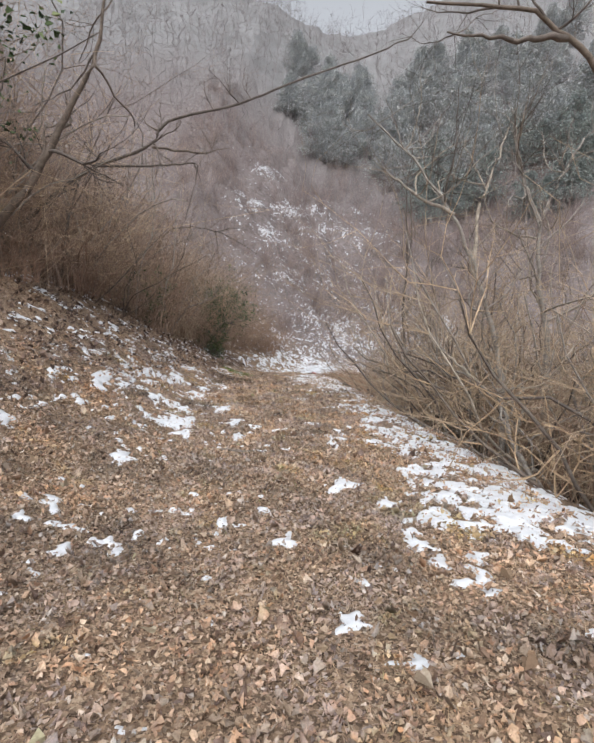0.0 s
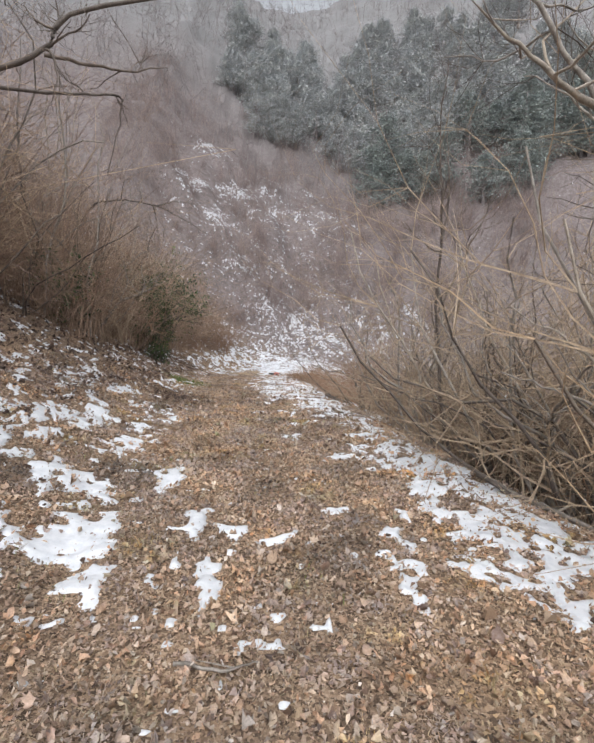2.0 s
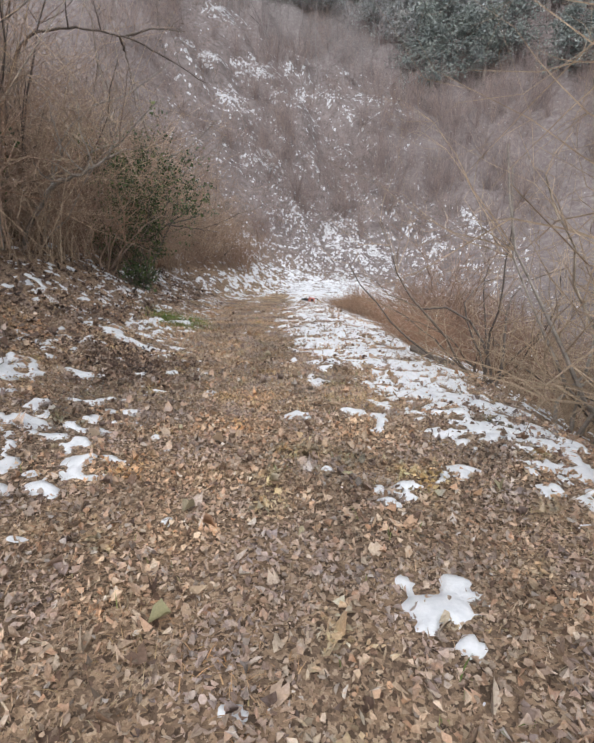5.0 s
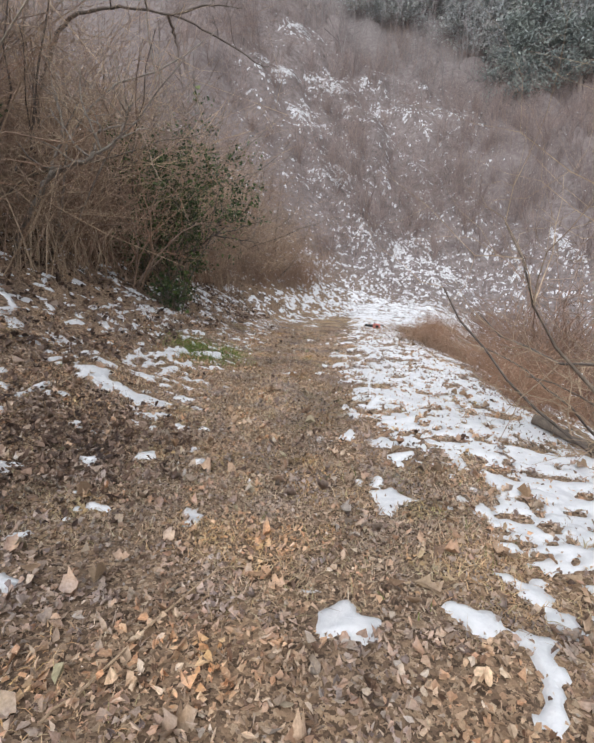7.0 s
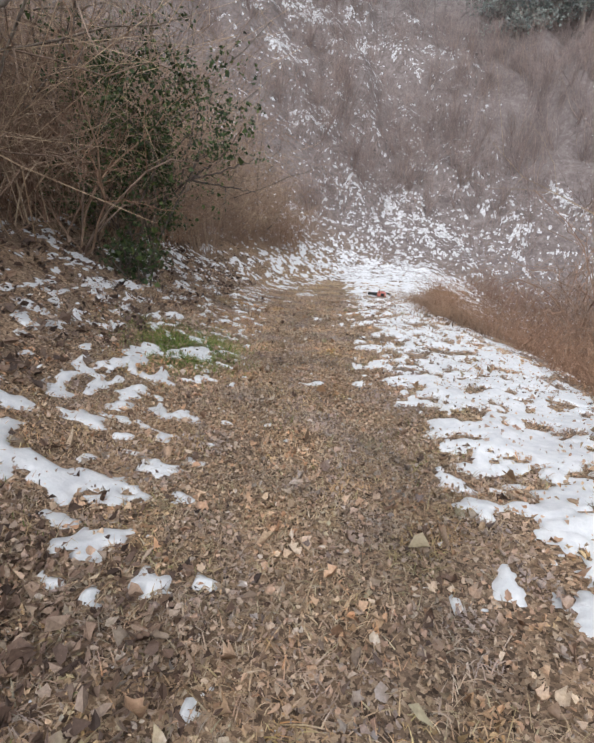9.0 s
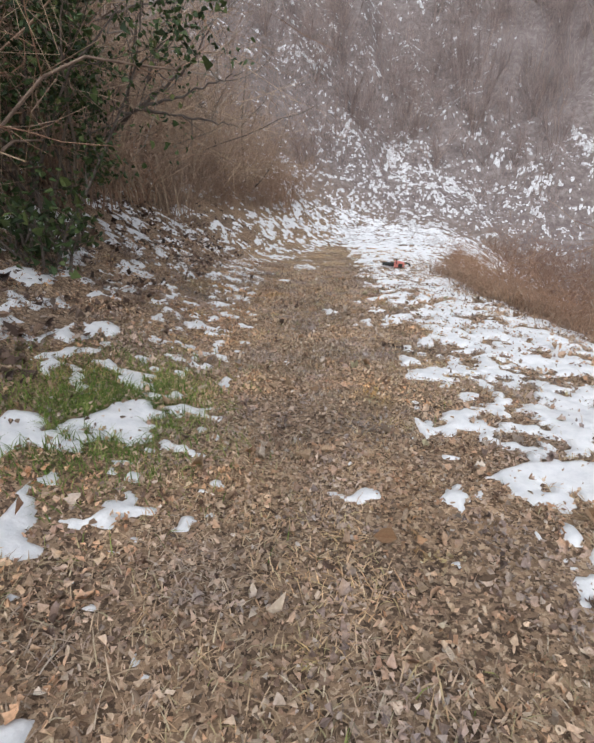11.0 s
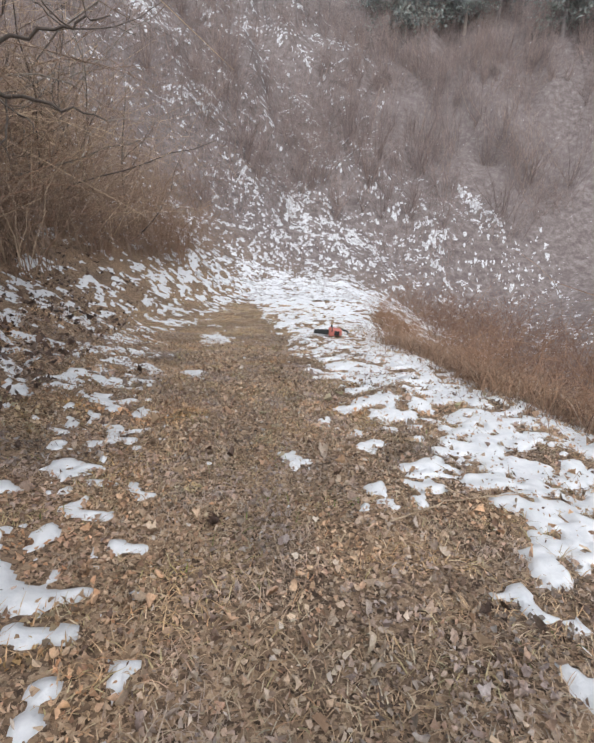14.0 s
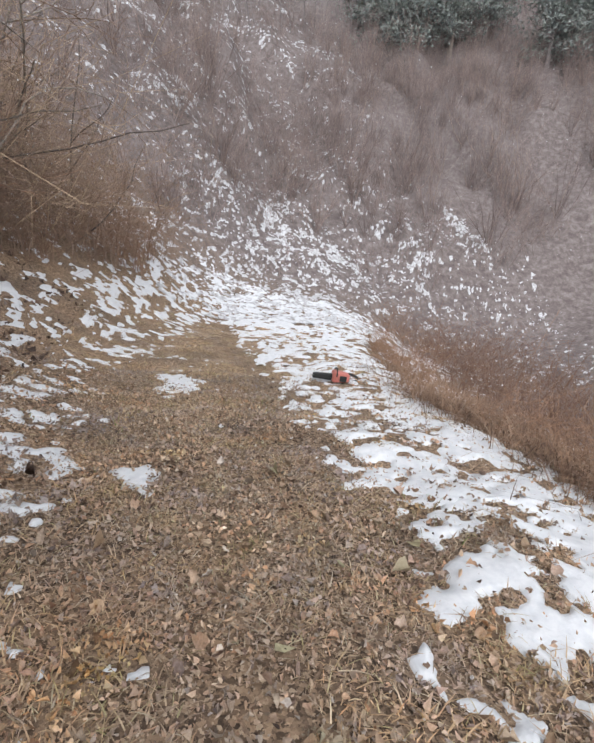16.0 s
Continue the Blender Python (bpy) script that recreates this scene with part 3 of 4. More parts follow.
def blades(name, x, y, low, high, lean, width, mat, label, category="grass", lift=0.0):
    n = len(x)
    h, turn = rng.uniform(low, high, n), rng.uniform(0, 2 * np.pi, n)
    out = h * np.abs(rng.normal(lean, lean * 0.5, n))
    dx, dy = np.cos(turn), np.sin(turn)
    z = land(x, y) + lift
    base = np.stack([x, y, z], -1)
    mid = base + np.stack([dx * out * 0.4, dy * out * 0.4, h * 0.6], -1)
    tip = base + np.stack([dx * out, dy * out, h * rng.uniform(0.55, 1.0, n)], -1)
    side = np.stack([-dy, dx, 0 * dx], -1) * (width * rng.uniform(0.6, 1.4, n))[:, None]
    verts = np.stack([base - side, base + side, mid + side * 0.8, mid - side * 0.8, tip], 1).reshape(-1, 3)
    k = 5 * np.arange(n)[:, None]
    faces = np.concatenate([k + [0, 1, 2], k + [0, 2, 3], k + [3, 2, 4]])
    ob = mesh_object(name, verts, faces, mat)
    return tagged(ob, label, category, kind="stuff")


def scatter(n, x0, x1, y0, y1, clump, seed, level=0.0):
    x, y = rng.uniform(x0, x1, n), rng.uniform(y0, y1, n)
    keep = (fbm(x / clump, y / clump, seed) > level) & (snow_at(x, y) < 0.25)
    return x[keep], y[keep]


blades("straw_grass", *scatter(70000, -1.4, 3.8, -4.5, 12.0, 0.5, 90, 0.0), 0.015, 0.042, 1.5, 0.0021, STRAW, "flattened straw-coloured grass between the leaves")
blades("straw_grass", *scatter(180000, -1.4, 3.6, 9.0, 30.0, 0.9, 95, -1.0), 0.015, 0.045, 1.7, 0.0024, STRAW, "short tan matted winter grass on the trail")


# ---- shrubs and trees ----
def grow(rng, start, way, length, radius, levels, out, level=0, curl=0.18, fork=(3, 5), ratio=0.6, spread=0.7, lift=0.06):
    """Adds a wandering stem and its side branches to out[level]."""
    steps = max(3, 7 - level * 2) if level else 8
    pts, p, d = [np.array(start, float)], np.array(start, float), np.array(way, float)
    for _ in range(steps):
        d = d + rng.normal(0, curl, 3) + (0, 0, lift)
        d /= np.linalg.norm(d)
        p = p + d * length / steps
        pts.append(p)
    rad = radius * np.linspace(1, 0.35 if level == 0 else 0.25, steps + 1)
    out[min(level, len(out) - 1)].append((np.array(pts), rad))
    if level + 1 < levels:
        for _ in range(rng.integers(*fork)):
            k = rng.integers(max(1, int(steps * 0.3)), steps + 1)
            side = rng.normal(0, 1, 3)
            here = pts[k] - pts[k - 1]
            here /= np.linalg.norm(here)
            side -= here * (side @ here)
            side /= np.linalg.norm(side)
            w = here * (1 - spread * 0.4) + side * spread
            grow(rng, pts[k], w / np.linalg.norm(w), length * ratio * rng.uniform(0.7, 1.2), max(rad[k] * 0.6, 0.0016), levels, out, level + 1, curl, fork, ratio, spread, lift)


def bramble(seed, height, canes, mat, twig_mat, droop=0.9, width=0.6, twigs=3):
    """A thicket clump: arching canes with fine side twigs."""
    rng = np.random.default_rng(seed)
    main, fine = [], []
    for _ in range(canes):
        a = rng.uniform(0, 2 * np.pi)
        r = width * np.sqrt(rng.random())
        p = np.array([r * np.cos(a), r * np.sin(a), -0.08])
        h = height * rng.uniform(0.55, 1.1)
        out = rng.uniform(0.3 * droop, 1.35 * droop) * h
        b = rng.uniform(0, 2 * np.pi)
        t = np.linspace(0, 1, 8)[:, None]
        arch = np.concatenate([np.cos(b) * out * t**1.6, np.sin(b) * out * t**1.6, h * (t * 1.5 - 0.62 * t**2.2 * rng.uniform(0.6, 1.5))], 1)
        pts = p + arch + np.cumsum(rng.normal(0, 0.075 * height, (8, 3)), 0) * t
        main.append((pts, np.linspace(0.0075, 0.0026, 8) * rng.uniform(0.6, 1.6)))
        for _ in range(twigs):
            k = rng.integers(2, 8)
            d = rng.normal(0, 1, 3) + (0, 0, 0.2)
            d *= height * rng.uniform(0.12, 0.34) / np.linalg.norm(d)
            bend = rng.normal(0, 0.035 * height, 3)
            fine.append((np.array([pts[k], pts[k] + d * 0.5 + bend, pts[k] + d]), np.array([0.0036, 0.0028, 0.0016])))
    thing = new("bramble_thicket")
    tagged(mesh_object("cane_tangle", *tubes(main), mat, thing), kind="stuff")
    tagged(mesh_object("twig_spray", *tubes(fine), twig_mat, thing), kind="stuff")
    return thing


def sapling(name, seed, height, radius, mat, twig_mat, levels=4, lean=(0, 0), fork=(3, 5), curl=0.16, spread=0.75, ratio=0.55, stems=1):
    rng = np.random.default_rng(seed)
    out = [[], [], []]
    for s in range(stems):
        w = np.array([lean[0] + rng.normal(0, 0.4) * (stems > 1), lean[1] + rng.normal(0, 0.4) * (stems > 1), 1.0])
        grow(rng, (rng.normal(0, 0.08) * (stems > 1), rng.normal(0, 0.08) * (stems > 1), -0.15), w / np.linalg.norm(w), height * rng.uniform(0.8, 1.1), radius, levels, out, 0, curl, fork, ratio, spread)
    thing = new(name)
    for line in out[0]:
        mesh_object("trunk" if stems == 1 else "stem", *tubes([line], 6 if stems == 1 else 4), mat, thing, smooth=True)
    if stems == 1:
        for line in out[1]:
            mesh_object("limb", *tubes([line], 5), mat, thing, smooth=True)
    else:
        out[2] += out[1]
    if out[2]:
        tagged(mesh_object("crown", *tubes(out[2]), twig_mat, thing), kind="stuff")
    return thing


def tree_along(name, seed, lines, radius, mat, twig_mat, limbs=9, reach=1.1, levels=3, up=0.1, bare=0.35):
    """A tree whose trunk, and further stems if any, follow given points; limbs and twigs grow from their upper parts."""
    rng = np.random.default_rng(seed)
    thing = new(name)
    base = Vector(lines[0][0])
    crown, count = [[], [], []], 0
    for n, line in enumerate(lines):
        pts = np.array(line, float) - np.array(base)
        t = np.linspace(0, len(pts) - 1, 5 * len(pts))
        fine = np.stack([np.interp(t, np.arange(len(pts)), pts[:, k]) for k in range(3)], 1)
        fine[1:-1] = (fine[:-2] + fine[1:-1] + fine[2:]) / 3
        fine[2:-1] += rng.normal(0, 0.012, fine[2:-1].shape)
        rad = radius * (1 if n == 0 else 0.6) * np.linspace(1, 0.2, len(fine)) * rng.uniform(0.93, 1.07, len(fine))
        mesh_object("trunk" if n == 0 else "stem", *tubes([(fine, rad)], 8), mat, thing, smooth=True)
        for _ in range(limbs if n == 0 else max(2, limbs // 2)):
            k = rng.integers(int(len(fine) * bare), len(fine))
            way = rng.normal(0, 1, 3) * (1, 1, 0.6) + (0, 0, 0.5)
            sub = [[], [], []]
            grow(rng, fine[k], way / np.linalg.norm(way), reach * rng.uniform(0.6, 1.3), max(rad[k] * 0.6, 0.004), levels, sub, 0, 0.2, (3, 6), 0.6, 0.8, up)
            for part_line in sub[0]:
                mesh_object("limb", *tubes([part_line], 5), mat, thing, smooth=True)
            crown[1] += sub[1] + sub[2]
    if crown[1]:
        tagged(mesh_object("crown", *tubes(crown[1]), twig_mat, thing), kind="stuff")
    thing.location = base
    return thing


def tube_batch(P, R, sides=3):
    """Many tubes of equally many points: P (n, k, 3), R (n, k)."""
    n, k = R.shape
    tan = np.gradient(P, axis=1)
    tan /= np.linalg.norm(tan, axis=2, keepdims=True) + 1e-9
    u = np.cross(tan, np.array([0.31, 0.95, 0.05]))
    u /= np.linalg.norm(u, axis=2, keepdims=True) + 1e-9
    v = np.cross(tan, u)
    ang = np.arange(sides) * 2 * np.pi / sides
    ring = u[:, :, None] * np.cos(ang)[:, None] + v[:, :, None] * np.sin(ang)[:, None]
    verts = (P[:, :, None] + ring * R[:, :, None, None]).reshape(-1, 3)
    i, j = np.arange(k - 1)[:, None] * sides, np.arange(sides)[None]
    q = np.stack([i + j, i + (j + 1) % sides, i + sides + (j + 1) % sides, i + sides + j], -1).reshape(-1, 4)
    return verts, (q[None] + (np.arange(n) * k * sides)[:, None, None]).reshape(-1, 4)


def brush_field(name, rng, x, y, h, radius, sprigs, mat, label, lean=0.25, wander=0.1, reach=(0.12, 0.34), most=(0.45, 0.45, 0.8)):
    """Thin bare stems with side sprigs, too many to count."""
    n = len(x)
    base = np.stack([x, y, land(x, y) - 0.05], -1)
    way = np.stack([np.clip(rng.normal(0, lean, n), -most[0], most[1]), np.clip(rng.normal(0, lean, n), -most[2], most[2]), np.ones(n)], -1) * h[:, None]
    t = np.array([0, 0.35, 0.7, 1.0])
    P = base[:, None] + way[:, None] * t[None, :, None] + rng.normal(0, wander, (n, 4, 3)) * h[:, None, None] * t[None, :, None]
    r = radius * rng.uniform(0.6, 1.4, n)
    v1, f1 = tube_batch(P, r[:, None] * np.array([1, 0.8, 0.55, 0.25])[None])
    k = np.repeat(np.arange(n), sprigs)
    at = rng.uniform(0.25, 1.0, len(k))
    start = base[k] + way[k] * at[:, None]
    i = np.minimum((at / 0.35).astype(int), 2)
    f = ((at - t[i]) / (t[i + 1] - t[i]))[:, None]
    start = P[k, i] * (1 - f) + P[k, i + 1] * f
    d = rng.normal(0, 1, (len(k), 3)) * (1, 1, 0.8) + (0, 0, 0.3)
    d *= (h[k] * rng.uniform(*reach, len(k)))[:, None]
    S = np.stack([start, start + d * 0.55 + rng.normal(0, 0.22, d.shape) * np.linalg.norm(d, axis=1)[:, None], start + d], 1)
    v2, f2 = tube_batch(S, (r[k] * 0.55)[:, None] * np.array([1, 0.75, 0.35])[None])
    ob = mesh_object(name, np.concatenate([v1, v2]), np.concatenate([f1, f2 + len(v1)]), mat)
    return tagged(ob, label, "brush", kind="stuff")


def leaf_cloud(centres, size, rng, droop=0.3):
    n = len(centres)
    shapes = leaf_shapes(n, size * 0.7, size * 1.3, rng)
    tilt = rng.normal(0, 0.8, n)
    c, s = np.cos(tilt)[:, None], np.sin(tilt)[:, None]
    y, z = shapes[:, :, 1] * c - shapes[:, :, 2] * s, shapes[:, :, 1] * s + shapes[:, :, 2] * c
    shapes = np.stack([shapes[:, :, 0], y, z], -1) + np.asarray(centres)[:, None]
    return shapes.reshape(-1, 3), (LEAF_FACES[None] + 6 * np.arange(n)[:, None, None]).reshape(-1, 4)


def evergreen_shrub(seed, height, width, leaves, size=0.07):
    rng = np.random.default_rng(seed)
    out = [[], [], []]
    for _ in range(9):
        w = np.array([rng.normal(0, 0.28), rng.normal(0, 0.28), 1.0])
        grow(rng, (rng.normal(0, width * 0.2), rng.normal(0, width * 0.2), -0.1), w / np.linalg.norm(w), height * rng.uniform(0.7, 1.0), 0.02, 3, out, 0, 0.14, (5, 8), 0.42, 0.8)
    thing = new("evergreen_shrub")
    for line in out[0]:
        mesh_object("stem", *tubes([line], 5), BARK_DARK, thing)
    tagged(mesh_object("twig_spray", *tubes(out[1] + out[2]), BARK_DARK, thing), kind="stuff")
    ends = np.concatenate([p[len(p) // 3:] for p, _ in out[1] + out[2]])
    pick = ends[rng.integers(0, len(ends), leaves)] + rng.normal(0, 0.07, (leaves, 3))
    tagged(mesh_object("foliage", *leaf_cloud(pick, size, rng), EVERGREEN, thing), kind="stuff")
    return thing


def conifer(seed, height, width, mat):
    """A far pine: trunk, drooping limbs and ragged sprays of needles."""
    rng = np.random.default_rng(seed)
    limbs, sprays = [], []
    for _ in range(70):
        z = height * rng.uniform(0.12, 0.98)
        reach = width * (1 - z / height) ** 0.7 * rng.uniform(0.6, 1.15) + 0.3
        a = rng.uniform(0, 2 * np.pi)
        tip = np.array([np.cos(a) * reach, np.sin(a) * reach, z + rng.uniform(-0.25, 0.1) * reach])
        limbs.append((np.array([[0, 0, z], (tip + [0, 0, z]) / 2 + [0, 0, 0.12], tip]), np.array([0.05, 0.03, 0.01])))
        for _ in range(52):
            t = rng.uniform(0.15, 1.05)
            sprays.append(np.array([0, 0, z]) * (1 - t) + tip * t + rng.normal(0, 0.28, 3))
    thing = new("pine_tree")
    mesh_object("trunk", *tubes([(np.array([[0, 0, -0.5], [0.1, 0, height * 0.5], [0, 0, height]]), np.array([0.22, 0.14, 0.03]))], 7), BARK_FAR, thing)
    tagged(mesh_object("branchwork", *tubes(limbs), BARK_FAR, thing), kind="stuff")
    tagged(mesh_object("crown", *leaf_cloud(np.array(sprays), 0.2, rng), mat, thing), kind="stuff")
    return thing


def put(ob, x, y, turn=0.0, scale=1.0, sink=0.03, tilt=(0, 0)):
    ob.matrix_basis = pose(x, y, float(land(x, y)) - sink, tilt[0], tilt[1], turn) @ Matrix.Scale(scale, 4)
    return ob


def again(ob, x, y, turn, scale, sink=0.03):
    made = copy_thing(ob, pose(x, y, float(land(x, y)) - sink, 0, 0, turn))
    made.scale = (scale,) * 3
    return made


def spread_things(kinds, spots, rng, low=0.8, high=1.25):
    """Puts the made kinds at the spots, the first use of each being the original."""
    fresh = set(range(len(kinds)))
    for x, y in spots:
        k = int(rng.integers(len(kinds)))
        turn, scale = rng.uniform(0, 360), rng.uniform(low, high)
        if k in fresh:
            put(kinds[k], x, y, turn, scale)
            fresh.discard(k)
        else:
            again(kinds[k], x, y, turn, scale)
    for k in fresh:
        x, y = spots[k % len(spots)]
        put(kinds[k], x + 0.3, y + 0.3, 0, 1)


def thicket_line(y):
    """How far to the right the bank's thicket reaches."""
    return np.interp(y, [-8, 3, 9, 12, 13.5, 18, 21, 25, 29, 31.7, 33.5, 35], [-4.0, -4.0, -4.0, -3.2, -2.7, -2.8, -3.0, -3.0, -1.9, -0.6, 0.5, 1.2])


rng = np.random.default_rng(8)
left_kinds = [tagged(bramble(s, h, n, m, t, d, w, 4), lab, "bramble", "bramble thicket on the bank") for s, h, n, m, t, d, w, lab in (
    (1, 1.7, 46, CANE_BROWN, CANE_BROWN, 0.9, 0.75, "dense brown bare bramble tangle on the bank"),
    (2, 2.2, 36, CANE_BROWN, CANE_RED, 0.8, 0.8, "tall brown bramble canes arching over the bank"),
    (3, 1.4, 60, CANE_RED, CANE_BROWN, 1.0, 0.75, "low reddish-brown bramble mound on the bank"),
    (4, 2.0, 38, CANE_TAN, CANE_BROWN, 0.9, 0.85, "tan and brown leafless bramble clump on the bank"))]
spots = []
for y in np.arange(3.0, 33.5, 1.0):
    for back in (0.4, 1.5):
        spots.append((float(thicket_line(y)) - back + rng.normal(0, 0.2), y + rng.normal(0, 0.3)))
spread_things(left_kinds, spots, rng, 0.75, 1.2)

right_kinds = [tagged(bramble(s, h, n, m, t, d, w, 4), lab, "bramble", "bramble thicket below the trail") for s, h, n, m, t, d, w, lab in (
    (11, 3.6, 24, CANE_TAN, CANE_TAN, 0.42, 0.8, "tall tan bare stems on the slope below the trail"),
    (12, 3.1, 28, CANE_TAN, CANE_BROWN, 0.5, 0.8, "tan leafless bramble clump below the trail"),
    (13, 2.3, 36, CANE_RED, CANE_TAN, 0.6, 0.8, "reddish bramble tangle at the trail's edge"))]
spots = []
for y in np.arange(-0.5, 9.5, 1.0):
    for out in (1.5, 2.5):
        spots.append((float(drop_edge(y)) + out + 0.12 * max(y - 3, 0) + rng.normal(0, 0.12), y + rng.normal(0, 0.3)))
spread_things(right_kinds, spots, rng, 0.75, 1.1)

# tall bare saplings up the bank
bank_kinds = [tagged(sapling("bare_sapling", s, h, r, m, t, 4, lean, (4, 6), 0.13, 0.7, 0.5), lab, "sapling", "bare saplings on the bank") for s, h, r, m, t, lean, lab in (
    (21, 5.5, 0.035, BARK_DARK, CANE_BROWN, (0.25, 0), "slender dark bare sapling leaning from the bank"),
    (22, 6.5, 0.04, BARK_TAN, CANE_BROWN, (0.15, 0.1), "slender grey-brown bare sapling on the bank"),
    (23, 4.5, 0.03, BARK_DARK, CANE_RED, (0.3, -0.1), "thin dark leafless sapling above the brambles"))]
spots = [(float(thicket_line(y)) - b + rng.normal(0, 0.5), y + rng.normal(0, 0.5)) for y in np.arange(2.5, 32, 1.5) for b in (1.2, 2.6, 4.2, 6.0)]
spots += [(float(thicket_line(y)) - b + rng.normal(0, 0.5), y + rng.normal(0, 0.4)) for y in np.arange(4.0, 15, 1.1) for b in (0.8, 2.0, 3.4)]
spread_things(bank_kinds, spots, rng, 0.7, 1.15)

slope_kinds = [tagged(sapling("bare_sapling", s, h, r, BARK_TAN, BARK_DARK, 4, lean, (4, 6), 0.15, 0.6, 0.52), lab, "sapling", "bare saplings below the trail") for s, h, r, lean, lab in (
    (24, 5.0, 0.035, (-0.15, 0), "pale forked bare sapling below the trail"),
    (25, 4.2, 0.03, (-0.3, 0.1), "slim tan bare sapling leaning towards the trail"))]
spots = [(5.8, 1.2), (7.2, 2.4), (6.2, 4.9), (7.6, 5.4), (5.8, 7.8), (7.2, 8.0), (6.6, 10.6), (7.8, 10.0), (8.6, 3.8), (8.8, 7.4)]
spread_things(slope_kinds, spots, rng, 0.8, 1.15)

tangle_kinds = [tagged(sapling("tangled_shrub", s, h, r, m, t, 3, (0.0, 0), (5, 8), 0.25, 0.85, 0.42, k), lab, "shrub", "tangled shrubs on the bank") for s, h, r, m, t, k, lab in (
    (26, 4.4, 0.022, BARK_DARK, CANE_BROWN, 6, "dark many-stemmed bare shrub tangled on the bank"),
    (27, 5.8, 0.027, BARK_TAN, CANE_BROWN, 5, "grey many-stemmed bare shrub on the bank"),
    (28, 3.2, 0.02, CANE_BROWN, CANE_RED, 7, "brown tangled bare shrub on the bank"))]
spots = [(float(thicket_line(y)) - b + rng.normal(0, 0.3), y + rng.normal(0, 0.3)) for y in np.arange(3.5, 31, 1.4) for b in (0.6, 1.4, 2.8)]
spread_things(tangle_kinds, spots, rng, 0.75, 1.2)
edge_kinds = [tagged(sapling("tangled_shrub", s, h, r, m, t, 3, (0.08, 0), (5, 8), 0.27, 0.85, 0.42, k), lab, "shrub", "tangled shrubs below the trail") for s, h, r, m, t, k, lab in (
    (29, 3.9, 0.027, BARK_TAN, CANE_TAN, 5, "tan crooked bare shrub at the trail's edge"),
    (30, 3.3, 0.025, BARK_DARK, CANE_TAN, 6, "dark crooked bare shrub at the trail's edge"))]
spots = [(float(drop_edge(y)) + b + rng.normal(0, 0.2), y + rng.normal(0, 0.25)) for y in np.arange(0.5, 10.5, 1.0) for b in (1.1, 1.9, 2.8)]
spread_things(edge_kinds, spots, rng, 0.8, 1.2)
again(edge_kinds[1], 4.15, 11.0, 40, 0.85)
again(edge_kinds[1], 4.5, 12.2, 160, 0.7)

# crooked small trees along the brink
def crooked_tree(seed, x, y, height, lean):
    rng = np.random.default_rng(seed)
    z = float(land(x, y)) - 0.2
    def wander(p, way, length, k):
        pts, d = [p], np.array(way, float)
        for _ in range(k):
            d = d + rng.normal(0, 0.34, 3) * (1, 1, 0.5)
            d /= np.linalg.norm(d)
            pts.append(tuple(np.array(pts[-1]) + d * length / k))
        return pts
    trunk = wander((x, y, z), (lean, rng.normal(0, 0.1), 1), height, 7)
    arms = [wander(trunk[k], (rng.normal(0, 0.8), rng.normal(0, 0.5), 0.8), height * 0.5, 5) for k in (2, 3, 4)]
    return tree_along("crooked_tree", seed, [trunk] + arms, 0.032, BARK_TAN if seed % 2 else BARK_DARK, CANE_TAN, 9, 0.75, 3, 0.08, 0.3)


for seed, x, y, height, lean in ((101, 5.2, 1.5, 3.4, -0.1), (102, 4.9, 4.2, 3.8, 0.05), (103, 5.6, 5.0, 4.4, -0.1), (104, 4.5, 5.6, 3.0, -0.1), (105, 5.2, 6.8, 4.2, 0.0), (106, 4.6, 7.6, 3.2, -0.15), (107, 6.0, 2.6, 4.2, -0.1), (108, 6.6, 6.2, 4.6, -0.2)):
    tagged(crooked_tree(seed, x, y, height, lean), "crooked bare small tree at the brink of the trail", "tree", "crooked trees at the brink")

# trees that lean over the trail
main_sumac = tree_along("sumac_tree", 51, [[(5.08, 2.9, -0.71), (5.08, 2.9, 0.02), (4.93, 2.9, 1.07), (4.5, 2.9, 2.32), (4.18, 2.95, 3.06), (3.66, 3.0, 3.77), (2.86, 3.0, 4.51)],
    [(4.5, 2.9, 2.32), (4.6, 3.1, 3.17), (4.85, 3.2, 3.87), (5.11, 3.3, 4.56)], [(4.18, 2.95, 3.06), (3.57, 2.8, 3.28), (2.99, 2.8, 3.73)]], 0.055, BARK_TAN, BARK_DARK, 15, 1.35)
tagged(main_sumac, "bare grey-tan sumac leaning over the trail's edge", "tree")
second_sumac = tree_along("sumac_tree", 52, [[(6.14, 3.8, -1.14), (6.14, 3.8, 0.17), (6.13, 3.8, 1.2), (5.9, 3.8, 2.18), (5.86, 3.8, 3.17), (6.12, 3.8, 3.76), (6.56, 3.9, 4.55)],
    [(5.86, 3.8, 3.17), (5.44, 3.7, 3.97), (5.25, 3.6, 4.66)]], 0.065, BARK_TAN, BARK_DARK, 16, 1.35)
tagged(second_sumac, "pale crooked bare sumac below the trail", "tree")
